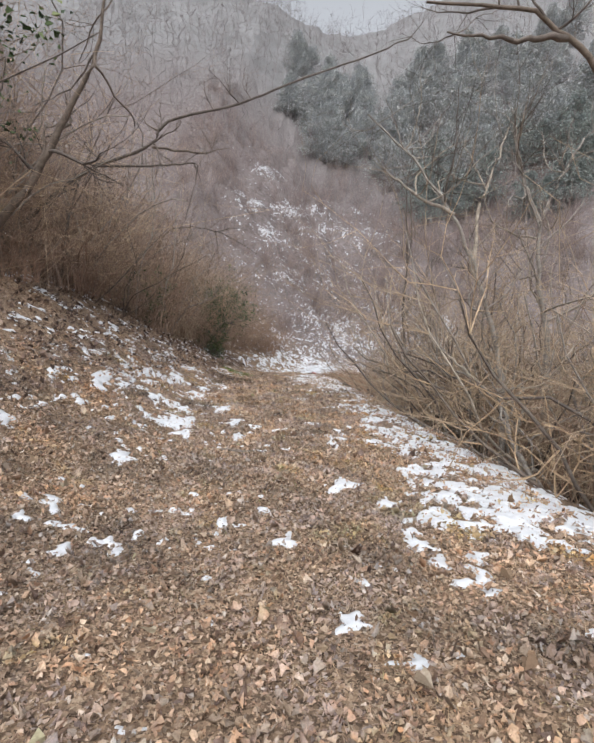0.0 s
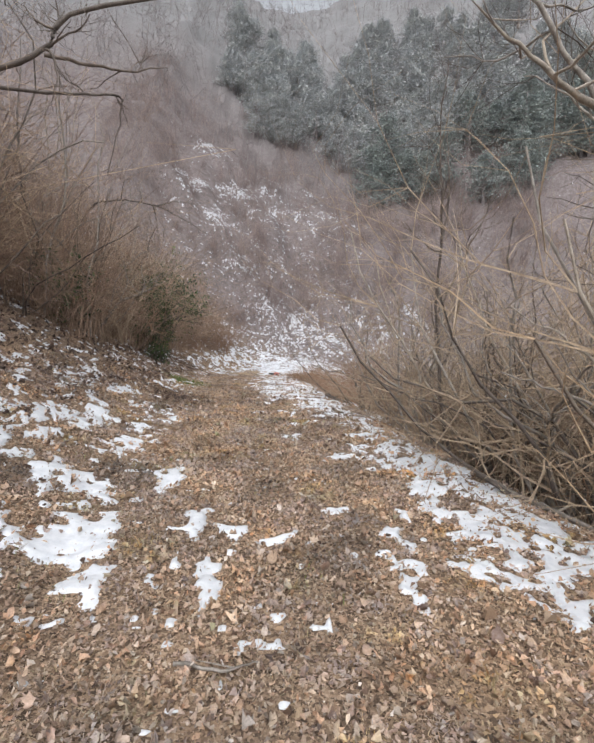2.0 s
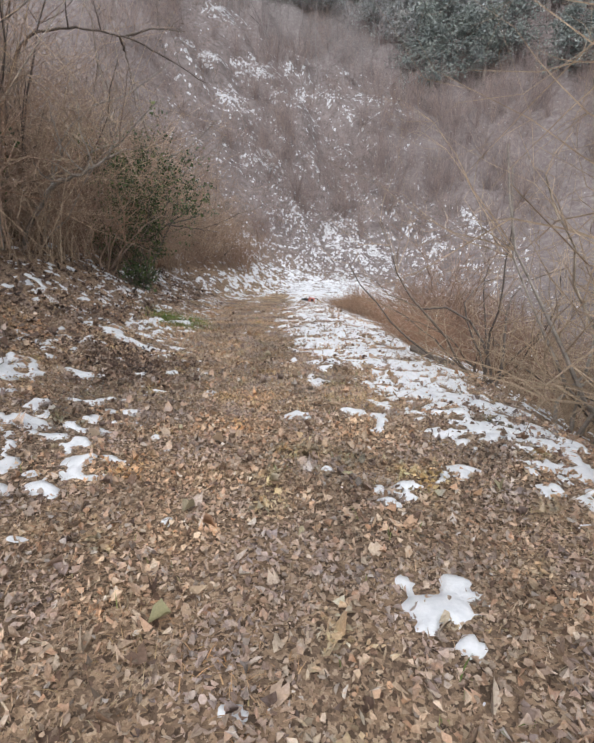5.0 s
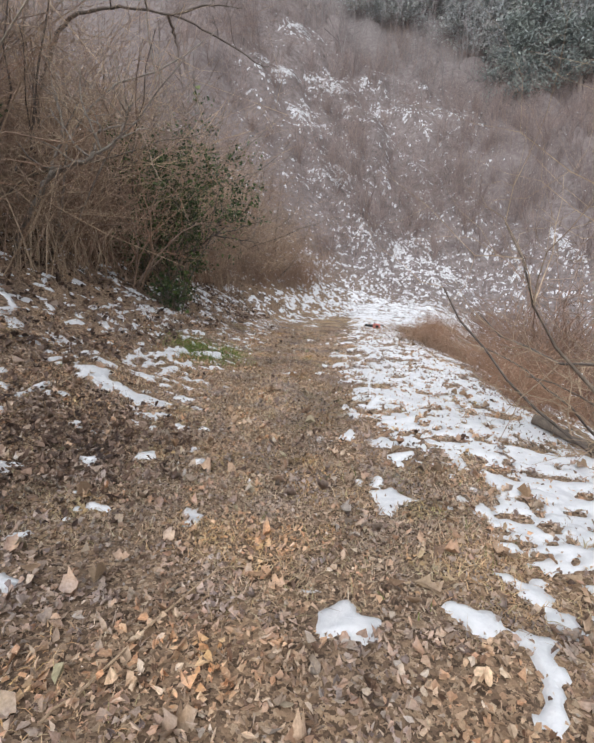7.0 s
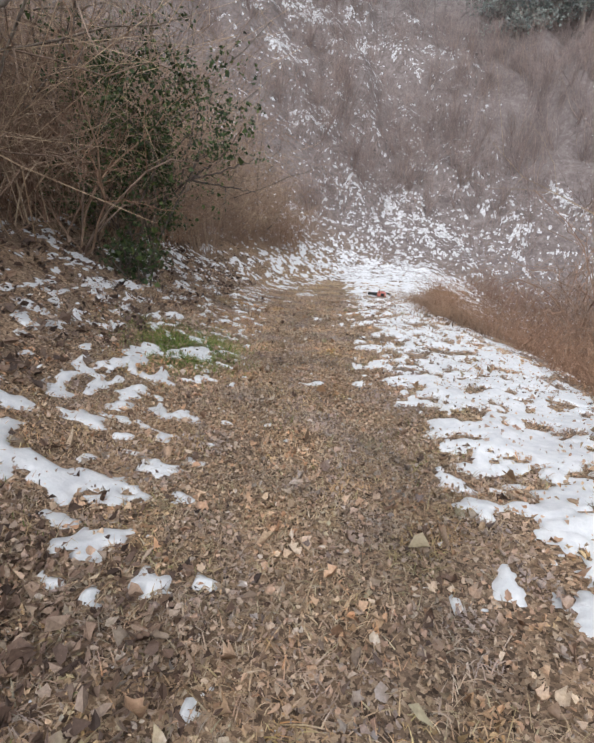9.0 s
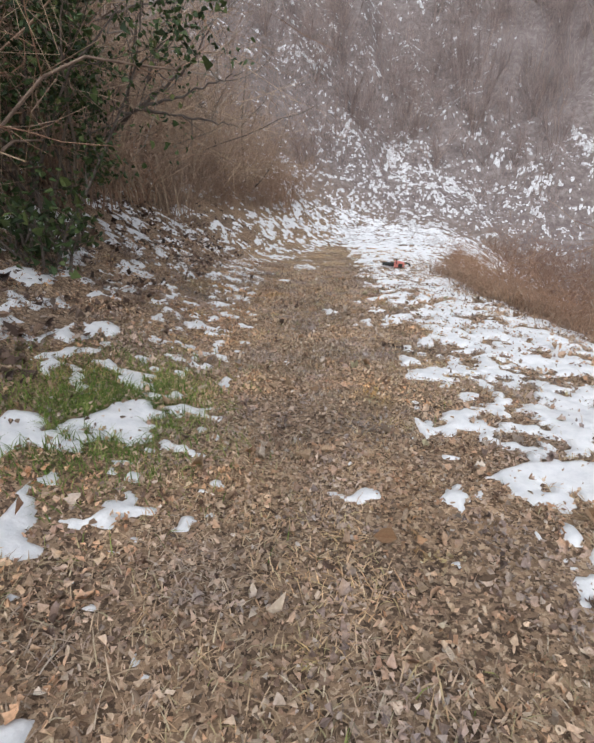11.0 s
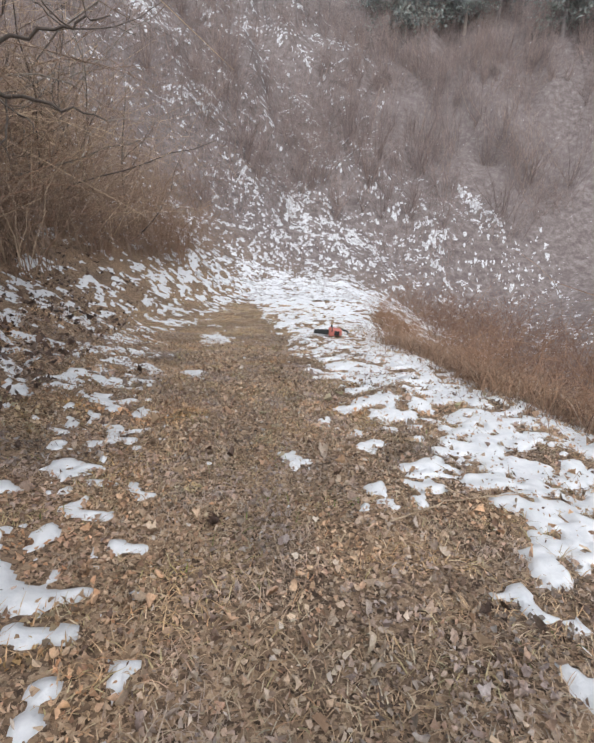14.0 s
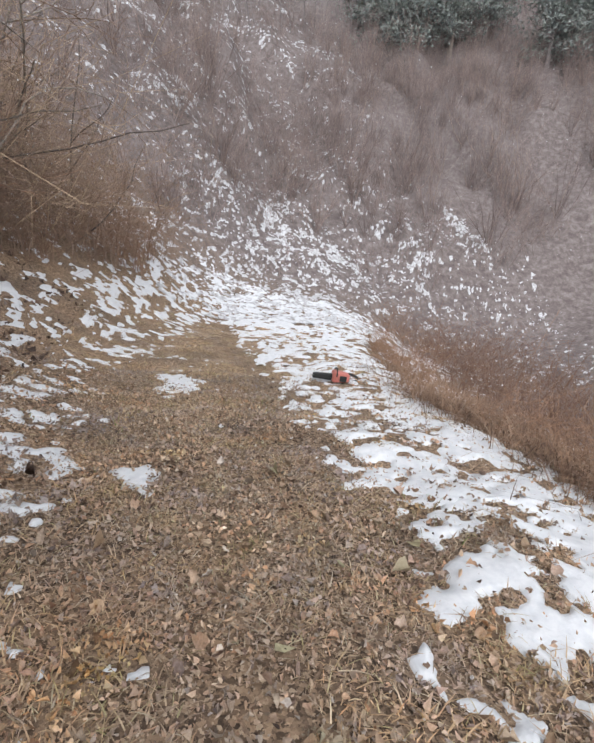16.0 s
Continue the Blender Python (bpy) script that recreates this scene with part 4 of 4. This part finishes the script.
vine_tree = tree_along("vine_hung_tree", 53, [[(4.54, 6.5, -0.77), (4.29, 6.4, 0.01), (4.19, 6.4, 1.6), (4.22, 6.4, 3.19), (4.13, 6.4, 4.08), (4.24, 6.4, 5.28)],
    [(4.21, 6.35, 2.69), (4.29, 6.3, 3.48), (4.19, 6.3, 4.38)], [(4.19, 6.4, 1.6), (4.78, 6.6, 2.69), (5.27, 6.8, 3.49)]], 0.035, BARK_DARK, BARK_DARK, 8, 1.0)
tagged(vine_tree, "dark slender bare tree hung with vines", "tree")
over_tree = tree_along("leaning_tree", 54, [[(6.03, 0.4, -1.15), (5.8, 0.4, 1.11), (5.36, 0.5, 2.91), (4.73, 0.5, 3.91), (4.14, 0.5, 4.39), (3.1, 0.5, 4.45)],
    [(4.47, 0.5, 4.13), (3.91, 0.5, 4.11), (3.31, 0.5, 4.18)]], 0.06, BARK_DARK, BARK_DARK, 5, 0.7, bare=0.6)
tagged(over_tree, "dark bare tree reaching over the trail", "tree")
left_trunk = tree_along("leaning_tree", 55, [[(-4.93, 5.0, 2.58), (-4.2, 5.0, 3.17), (-3.49, 5.0, 3.91), (-2.79, 5.0, 5.16), (-2.13, 5.0, 6.29), (-1.88, 5.0, 7.62)]], 0.11, BARK_DARK, BARK_DARK, 9, 1.6)
tagged(left_trunk, "thick dark tree leaning out from the bank", "tree")
arm_tree = tree_along("leaning_tree", 56, [[(-5.87, 7.7, 3.24), (-4.6, 7.7, 4.44), (-3.38, 7.7, 5.27), (-1.94, 7.7, 5.74), (-1.59, 7.7, 6.37), (0.05, 7.7, 6.71), (1.79, 7.7, 7.39), (3.6, 7.7, 8.0), (4.4, 7.7, 8.38)],
    [(-1.94, 7.7, 5.74), (-0.84, 8.2, 5.77), (-0.14, 8.6, 6.07)], [(-3.38, 7.7, 5.27), (-2.18, 9.0, 5.71), (-1.27, 9.8, 6.1), (-1.38, 9.8, 5.4), (-1.65, 9.8, 4.49)]], 0.06, BARK_DARK, BARK_DARK, 10, 1.1)
tagged(arm_tree, "dark bare tree with a long arm over the trail", "tree")
arch_tree = tree_along("arching_tree", 57, [[(-6.06, 18.0, 2.69), (-5.24, 18.0, 4.75), (-4.75, 18.0, 5.61), (-4.36, 18.0, 5.89), (-3.33, 18.0, 5.98), (-2.25, 18.0, 5.78), (-1.47, 18.0, 5.41), (-0.41, 18.0, 4.78)],
    [(-2.39, 18.0, 5.8), (-2.4, 18.5, 5.55), (-2.3, 18.5, 4.36)], [(-2.25, 18.0, 5.78), (-1.58, 18.1, 5.99), (-0.87, 18.2, 5.93)]], 0.055, BARK_DARK, BARK_DARK, 6, 0.8, bare=0.5)
tagged(arch_tree, "dark tree arching out with a hanging branch", "tree")
low_tree = tree_along("low_tree", 58, [[(-3.07, 19.2, 0.38), (-2.46, 19.1, 1.14), (-1.9, 19.0, 1.52), (-1.47, 19.0, 1.76), (-1.08, 19.0, 2.06), (-0.85, 19.0, 2.45)],
    [(-1.9, 19.0, 1.52), (-1.33, 19.0, 1.65), (-0.81, 19.0, 1.81), (-0.52, 19.0, 1.9)], [(-1.9, 19.0, 1.52), (-1.09, 19.0, 1.4), (-0.59, 19.0, 1.29)], [(-2.06, 19.05, 1.44), (-1.75, 18.8, 2.25), (-1.45, 18.7, 2.86)]], 0.035, BARK_DARK, BARK_DARK, 8, 0.7)
tagged(low_tree, "small dark bare tree with spreading low branches", "tree")

mossy_tree = tree_along("mossy_tree", 59, [[(-3.4, 13.7, 0.75), (-3.0, 13.6, 1.5), (-2.5, 13.5, 2.05), (-2.07, 13.5, 2.2), (-1.8, 13.5, 2.32), (-1.57, 13.5, 2.43), (-1.47, 13.5, 2.57), (-1.34, 13.5, 2.85)],
    [(-1.9, 13.5, 2.28), (-1.76, 13.5, 2.56), (-1.81, 13.5, 2.75)], [(-2.5, 13.5, 2.05), (-2.3, 13.6, 2.6), (-2.4, 13.6, 3.2)]], 0.045, BARK_TAN, CANE_TAN, 10, 0.9, 3, 0.1, 0.3)
tagged(mossy_tree, "pale mossy bare tree leaning out of the thicket", "tree")

# evergreen shrubs in the thicket
put(tagged(evergreen_shrub(61, 2.9, 1.1, 6500, 0.06), "dark green evergreen shrub beside the trail", "shrub"), -2.5, 17.3)
put(tagged(evergreen_shrub(62, 2.0, 0.9, 900, 0.09), "loose evergreen shrub with broad green leaves", "shrub"), -3.4, 12.6)
put(tagged(evergreen_shrub(63, 0.8, 0.7, 420, 0.08), "low evergreen seedling in the thicket", "shrub"), -2.1, 16.5)
put(tagged(evergreen_shrub(64, 5.2, 1.2, 1300, 0.1), "tall evergreen hung with broad leaves on the bank", "shrub"), -4.9, 3.6)

# brush that fills the bank, the slope below and the hill ahead
n = 2500
y = rng.uniform(2.5, 34, n)
back = rng.uniform(0.1, 6.5, n)
h = rng.uniform(0.8, 1.7, n) + 0.6 * np.minimum(back, 4) * rng.uniform(0.3, 1.2, n) * (1 - 0.5 * step(y, 16, 24))
brush_field("bank_brush", rng, thicket_line(y) - back, y, h, 0.0062, 10, CANE_BROWN, "brown bare brush covering the bank", 1.2, 0.5, (0.15, 0.5), (1.4, 0.6, 1.5))
n = 620
y = rng.uniform(3, 30, n)
back = rng.uniform(0.1, 3.5, n)
brush_field("bank_brush", rng, thicket_line(y) - back, y, rng.uniform(1.6, 3.4, n), 0.008, 9, CANE_TAN, "pale bare stems standing among the brambles", 1.2, 0.45, (0.15, 0.45), (1.4, 0.5, 1.5))
n = 1300
y = rng.uniform(-2, 12.5, n)
out = 0.55 + 6 * rng.random(n) ** 0.8
brush_field("slope_brush", rng, drop_edge(y) + out, y, rng.uniform(1.2, 3.6, n) * (1 - 0.45 * step(y, 6, 10)), 0.007, 8, CANE_TAN, "tan bare brush on the slope below the trail", 0.42, 0.24)
n = 1800
y = rng.uniform(13, 36, n)
out = rng.uniform(1.8, 9, n)
brush_field("slope_brush", rng, drop_edge(y) + out, y, rng.uniform(0.6, 1.9, n), 0.007, 5, CANE_RED, "brown bare brush in the hollow below the trail", 0.4, 0.12)
n = 23000
x, y = rng.uniform(-13, 32, n), rng.uniform(31, 66, n)
clump = fbm(x / 1.8, y / 1.8, 70) + 0.6 * fbm(x / 7, y / 7, 73) + 0.5 * step(x, 11, 16)
keep = (y > hill_base(x) + 0.3) & (rng.random(n) > 0.55 * snow_share(x, y)) & (clump > rng.normal(0.0, 0.6, n))
h = rng.uniform(0.5, 1.5, n) * (1 + 0.35 * np.clip(clump, 0, 2))
brush_field("hillside_brush", rng, x[keep], y[keep], h[keep], 0.012, 3, BARK_HAZE, "grey-mauve bare brush on the snowy hillside", 0.38, 0.13)

hill_kinds = [tagged(sapling("bare_shrub", s, h, 0.02, BARK_HAZE, BARK_HAZE, 2, (0, 0), (5, 8), 0.1, 0.5, 0.5, 8), "bare grey-mauve shrub on the snowy hillside", "shrub", "shrubs on the hillside") for s, h in ((31, 2.6), (32, 3.6), (33, 1.9))]
spots = [(6.2, 42.4), (5.6, 43.0), (6.9, 42.6)]
while len(spots) < 190:
    x, y = (rng.uniform(8, 30), rng.uniform(37, 56)) if len(spots) > 90 else (rng.uniform(-10, 20), rng.uniform(36, 58))
    if y > hill_base(x) + 1.5 and snow_share(np.array(x), np.array(y)) < 0.3:
        spots.append((x, y))
spread_things(hill_kinds, spots, rng, 0.7, 1.3)

n = 1900
x, y = rng.uniform(-45, 60, n), rng.uniform(54, 122, n)
brush_field("far_woods", rng, x, y, rng.uniform(2.5, 7.0, n), 0.04, 5, BARK_FAR, "bare woods high on the hillside, coloured pale for haze", 0.12)

pines = [tagged(conifer(s, h, w, NEEDLES), "dusky green pine in falling snow on the hill", "pine tree", "pines on the hill") for s, h, w in ((41, 6.5, 3.0), (42, 8, 3.6), (43, 5.5, 3.2))]
spots = [(16.3, 55.6), (19.5, 56.4), (23.5, 54.5), (26.5, 50.6)]
while len(spots) < 165:
    x, y = rng.uniform(-2, 46), rng.uniform(50, 88)
    if y > np.interp(x, [-2, 1, 9, 14, 16, 24, 28, 46], [66, 64, 64, 62, 55.5, 54.5, 50, 50]):
        spots.append((x, y))
spread_things(pines, [p for p in spots if p[1] < 59 and p[0] > 15], rng, 0.75, 1.15)
# farther pines, their haze painted as a paler needle colour
far_pines = [tagged(conifer(s, h, w, NEEDLES_HAZED), "pale pine high on the hill, haze in its colour", "pine tree", "rimed pines on the hill") for s, h, w in ((44, 6.0, 3.2), (45, 7, 3.6))]
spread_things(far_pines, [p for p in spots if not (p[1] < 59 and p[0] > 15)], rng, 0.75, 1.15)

# reddish dry growth along the trail's edge
n = 10000
y = rng.uniform(16.8, 28.5, n)
x = drop_edge(y) - 0.05 + np.abs(rng.normal(0, 0.75, n))
keep = fbm(x / 0.5, y / 0.5, 44) > 0.55
tall = (0.35 + 0.65 * np.clip(fbm(x / 0.9, y / 0.9, 46)[keep] + 0.3, 0, 1))
blades("dry_stalks", x[keep], y[keep], 0.05 * tall, 0.34 * tall, 1.5, 0.003, RED_GRASS, "reddish-brown dry stalks along the trail's edge", "dry grass")
for cx, cy, rx, ry, n, lab in ((3.75, 19.8, 0.38, 0.75, 6500, "rust-coloured mound of dry grass beside the snow"), (4.0, 22.6, 0.45, 0.9, 5000, "russet dry grass mound at the trail's edge")):
    a = rng.normal(0, 1, (n, 2))
    blades("dry_stalks", cx + a[:, 0] * rx, cy + a[:, 1] * ry, 0.06, 0.4, 1.5, 0.003, RED_GRASS, lab, "dry grass")
n = 2200
y = rng.uniform(12.5, 29, n)
x = drop_edge(y) + 0.15 + np.abs(rng.normal(0, 0.9, n))
keep = fbm(x / 0.8, y / 0.9, 48) > 0.2
brush_field("edge_brush", rng, x[keep], y[keep], rng.uniform(0.2, 0.75, keep.sum()), 0.005, 5, CANE_RED, "low reddish bare twigs along the trail's edge", 0.8, 0.32, (0.2, 0.55))
stump = tagged(bramble(71, 1.7, 110, CANE_RED, CANE_BROWN, 0.45, 0.45, 5), "dark vine-draped bush standing below the trail", "bush")
put(stump, 6.2, 19.3, 0, 1.9)

# green grass
n = 8500
a = rng.normal(0, 1, (n, 2))
x, y = -0.85 + a[:, 0] * 0.28, 14.75 + a[:, 1] * 0.42
keep = snow_at(x, y) < 0.2
blades("green_grass", x[keep], y[keep], 0.03, 0.09, 1.0, 0.0022, GREEN_GRASS, "bright green grass patch beside the snow")
n = 5000
x, y = rng.uniform(-1.6, 2.4, n), rng.uniform(-4, 24, n)
keep = (fbm(x / 0.6, y / 0.6, 51) > 1.1) & (snow_at(x, y) < 0.1)
blades("green_grass", x[keep], y[keep], 0.03, 0.08, 0.9, 0.002, GREEN_GRASS, "small green grass tufts among dead leaves")


# things that lie on the trail
def fallen_stick(seed, points, radius, mat, label, forks=2):
    rng = np.random.default_rng(seed)
    pts = np.array(points, float)
    t = np.linspace(0, len(pts) - 1, 14)
    fine = np.stack([np.interp(t, np.arange(len(pts)), pts[:, k]) for k in range(2)], 1) + rng.normal(0, 0.008, (14, 2))
    z = land(fine[:, 0], fine[:, 1]) + 0.03 + radius
    fine = np.column_stack([fine, z])
    thing = new("fallen_stick")
    mesh_object("stem", *tubes([(fine, radius * np.linspace(1, 0.4, 14))], 6), mat, thing, smooth=True)
    for _ in range(forks):
        k = rng.integers(4, 12)
        d = np.append(rng.normal(0, 1, 2), 0.25)
        d *= rng.uniform(0.1, 0.25) / np.linalg.norm(d)
        mesh_object("side_twig", *tubes([(np.array([fine[k], fine[k] + d * 0.5, fine[k] + d]), np.array([0.5, 0.4, 0.2]) * radius)], 4), mat, thing)
    return tagged(thing, label, "stick")


fallen_stick(81, [(0.5, 8.32), (0.55, 8.47), (0.66, 8.81), (0.8, 9.14), (0.96, 9.23), (1.32, 9.47)], 0.006, CANE_TAN, "long pale dry stem lying across the leaves", 1)
fallen_stick(82, [(4.0, 4.6), (4.35, 3.8), (4.7, 2.8), (4.95, 1.6)], 0.035, BARK_TAN, "fallen grey branch along the trail's edge", 3)
fallen_stick(86, [(3.33, 12.1), (3.55, 11.8), (3.82, 11.55)], 0.055, BARK_DARK, "short dark rotten log at the edge of the snow", 1)
fallen_stick(83, [(0.95, 1.62), (1.2, 1.55), (1.38, 1.6)], 0.012, BARK_TAN, "short grey stick among dead leaves", 1)
fallen_stick(84, [(-1.9, 10.2), (-1.5, 9.7), (-1.2, 9.0)], 0.009, BARK_DARK, "thin dark stick at the foot of the bank", 2)
fallen_stick(85, [(0.9, 17.2), (1.35, 17.35), (1.8, 17.3)], 0.006, CANE_TAN, "thin dry twig on the grass", 1)


def smooth_box(sx, sy, sz, bevel, segments=2):
    bm = bmesh.new()
    bmesh.ops.create_cube(bm, size=1.0)
    bmesh.ops.scale(bm, vec=(sx, sy, sz), verts=bm.verts)
    bmesh.ops.bevel(bm, geom=bm.edges[:], offset=bevel, segments=segments, affect="EDGES", profile=0.6)
    return bm


def plain_material(name, col, rough):
    mat, nt, bsdf = material(name, rough)
    c = ramp(nt, tex_noise(nt, 25), [(0.3, tuple(v * 0.8 for v in col)), (0.7, col)])
    nt.links.new(c, bsdf.inputs["Base Color"])
    return mat


RED_PLASTIC = plain_material("red_plastic", (0.56, 0.2, 0.165), 0.5)
BLACK_PLASTIC = plain_material("black_plastic", (0.03, 0.032, 0.032), 0.5)


def chainsaw():
    """A red motor housing between a black covered bar and a black rear handle."""
    thing = new("chainsaw")
    bm = smooth_box(0.30, 0.2, 0.2, 0.045, 3)
    for v in bm.verts:
        v.co.z *= 1.0 - 0.25 * (v.co.x > 0)
    bmesh.ops.translate(bm, vec=(0.03, 0, 0.11), verts=bm.verts)
    body = part("motor_housing", bm, RED_PLASTIC, thing, "faded red motor housing")
    bm = smooth_box(0.36, 0.07, 0.13, 0.03)
    for v in bm.verts:
        if v.co.x < -0.1:
            v.co.z *= 0.75
    bmesh.ops.translate(bm, vec=(-0.28, 0.0, 0.09), verts=bm.verts)
    part("bar_cover", bm, BLACK_PLASTIC, thing, "black bar cover")
    t = np.linspace(0, np.pi, 9)
    ring = np.stack([0.17 + 0.17 * np.sin(t), 0 * t, 0.1 - 0.07 * np.cos(t)], 1)
    mesh_object("rear_handle", *tubes([(ring, np.full(9, 0.022))], 8), BLACK_PLASTIC, thing, "black rear handle", smooth=True)
    hoop = np.stack([-0.06 + 0 * t, 0.13 * np.cos(t), 0.13 + 0.13 * np.sin(t)], 1)
    mesh_object("front_handle", *tubes([(hoop, np.full(9, 0.013))], 8), BLACK_PLASTIC, thing, "black front handle", smooth=True)
    bm = smooth_box(0.12, 0.05, 0.1, 0.015)
    bmesh.ops.translate(bm, vec=(0.06, -0.105, 0.1), verts=bm.verts)
    part("side_cover", bm, BLACK_PLASTIC, thing, "black side cover")
    return tagged(thing, "red and black chainsaw lying in the snow", "chainsaw")


saw = chainsaw()
saw.matrix_basis = pose(2.44, 23.65, float(land(2.44, 23.65)) + 0.02, 0, 4, -8) @ Matrix.Scale(0.82, 4)

# single leaves on the trail, nearest the walker
rng = np.random.default_rng(12)
single = []
for k in range(6):
    me = bpy.data.meshes.new("leaf")
    me.from_pydata(leaf_shapes(1, 0.07, 0.1, rng)[0].tolist(), [], LEAF_FACES.tolist())
    me.materials.append(LITTER_ONE)
    single.append(me)
for k in range(300):
    x, y = rng.uniform(-0.8, 3.2), rng.uniform(-3.2, 20.5)
    if snow_at(np.array([x]), np.array([y]))[0] > 0.3:
        x += 0.3
    leaf = new("leaf", single[k % 6])
    leaf.parent = ground
    leaf.matrix_basis = pose(x, y, float(land(x, y)) + 0.035, rng.uniform(-15, 15), rng.uniform(-15, 15), rng.uniform(0, 360))


# snow in the air
rng = np.random.default_rng(21)
n = 4500
x, y = rng.uniform(-6, 8, n), rng.uniform(1, 34, n)
z = np.maximum(land(x, y), -2) + rng.uniform(0.5, 5.5, n)
clear = (np.abs(x - 0.8) > 2.6) | (y > 22)
x, y, z = x[clear], y[clear], z[clear]
n = len(x)
octa = np.array([[1, 0, 0], [-1, 0, 0], [0, 1, 0], [0, -1, 0], [0, 0, 1.3], [0, 0, -1.3]])
verts = octa[None] * rng.uniform(0.003, 0.0075, (n, 1, 1)) + np.stack([x, y, z], -1)[:, None]
tri = np.array([[0, 2, 4], [2, 1, 4], [1, 3, 4], [3, 0, 4], [2, 0, 5], [1, 2, 5], [3, 1, 5], [0, 3, 5]])
flakes = mesh_object("falling_snow", verts.reshape(-1, 3), (tri[None] + 6 * np.arange(n)[:, None, None]).reshape(-1, 3), SNOW)
tagged(flakes, "sparse white snowflakes falling over the trail", "snowflakes", kind="stuff")
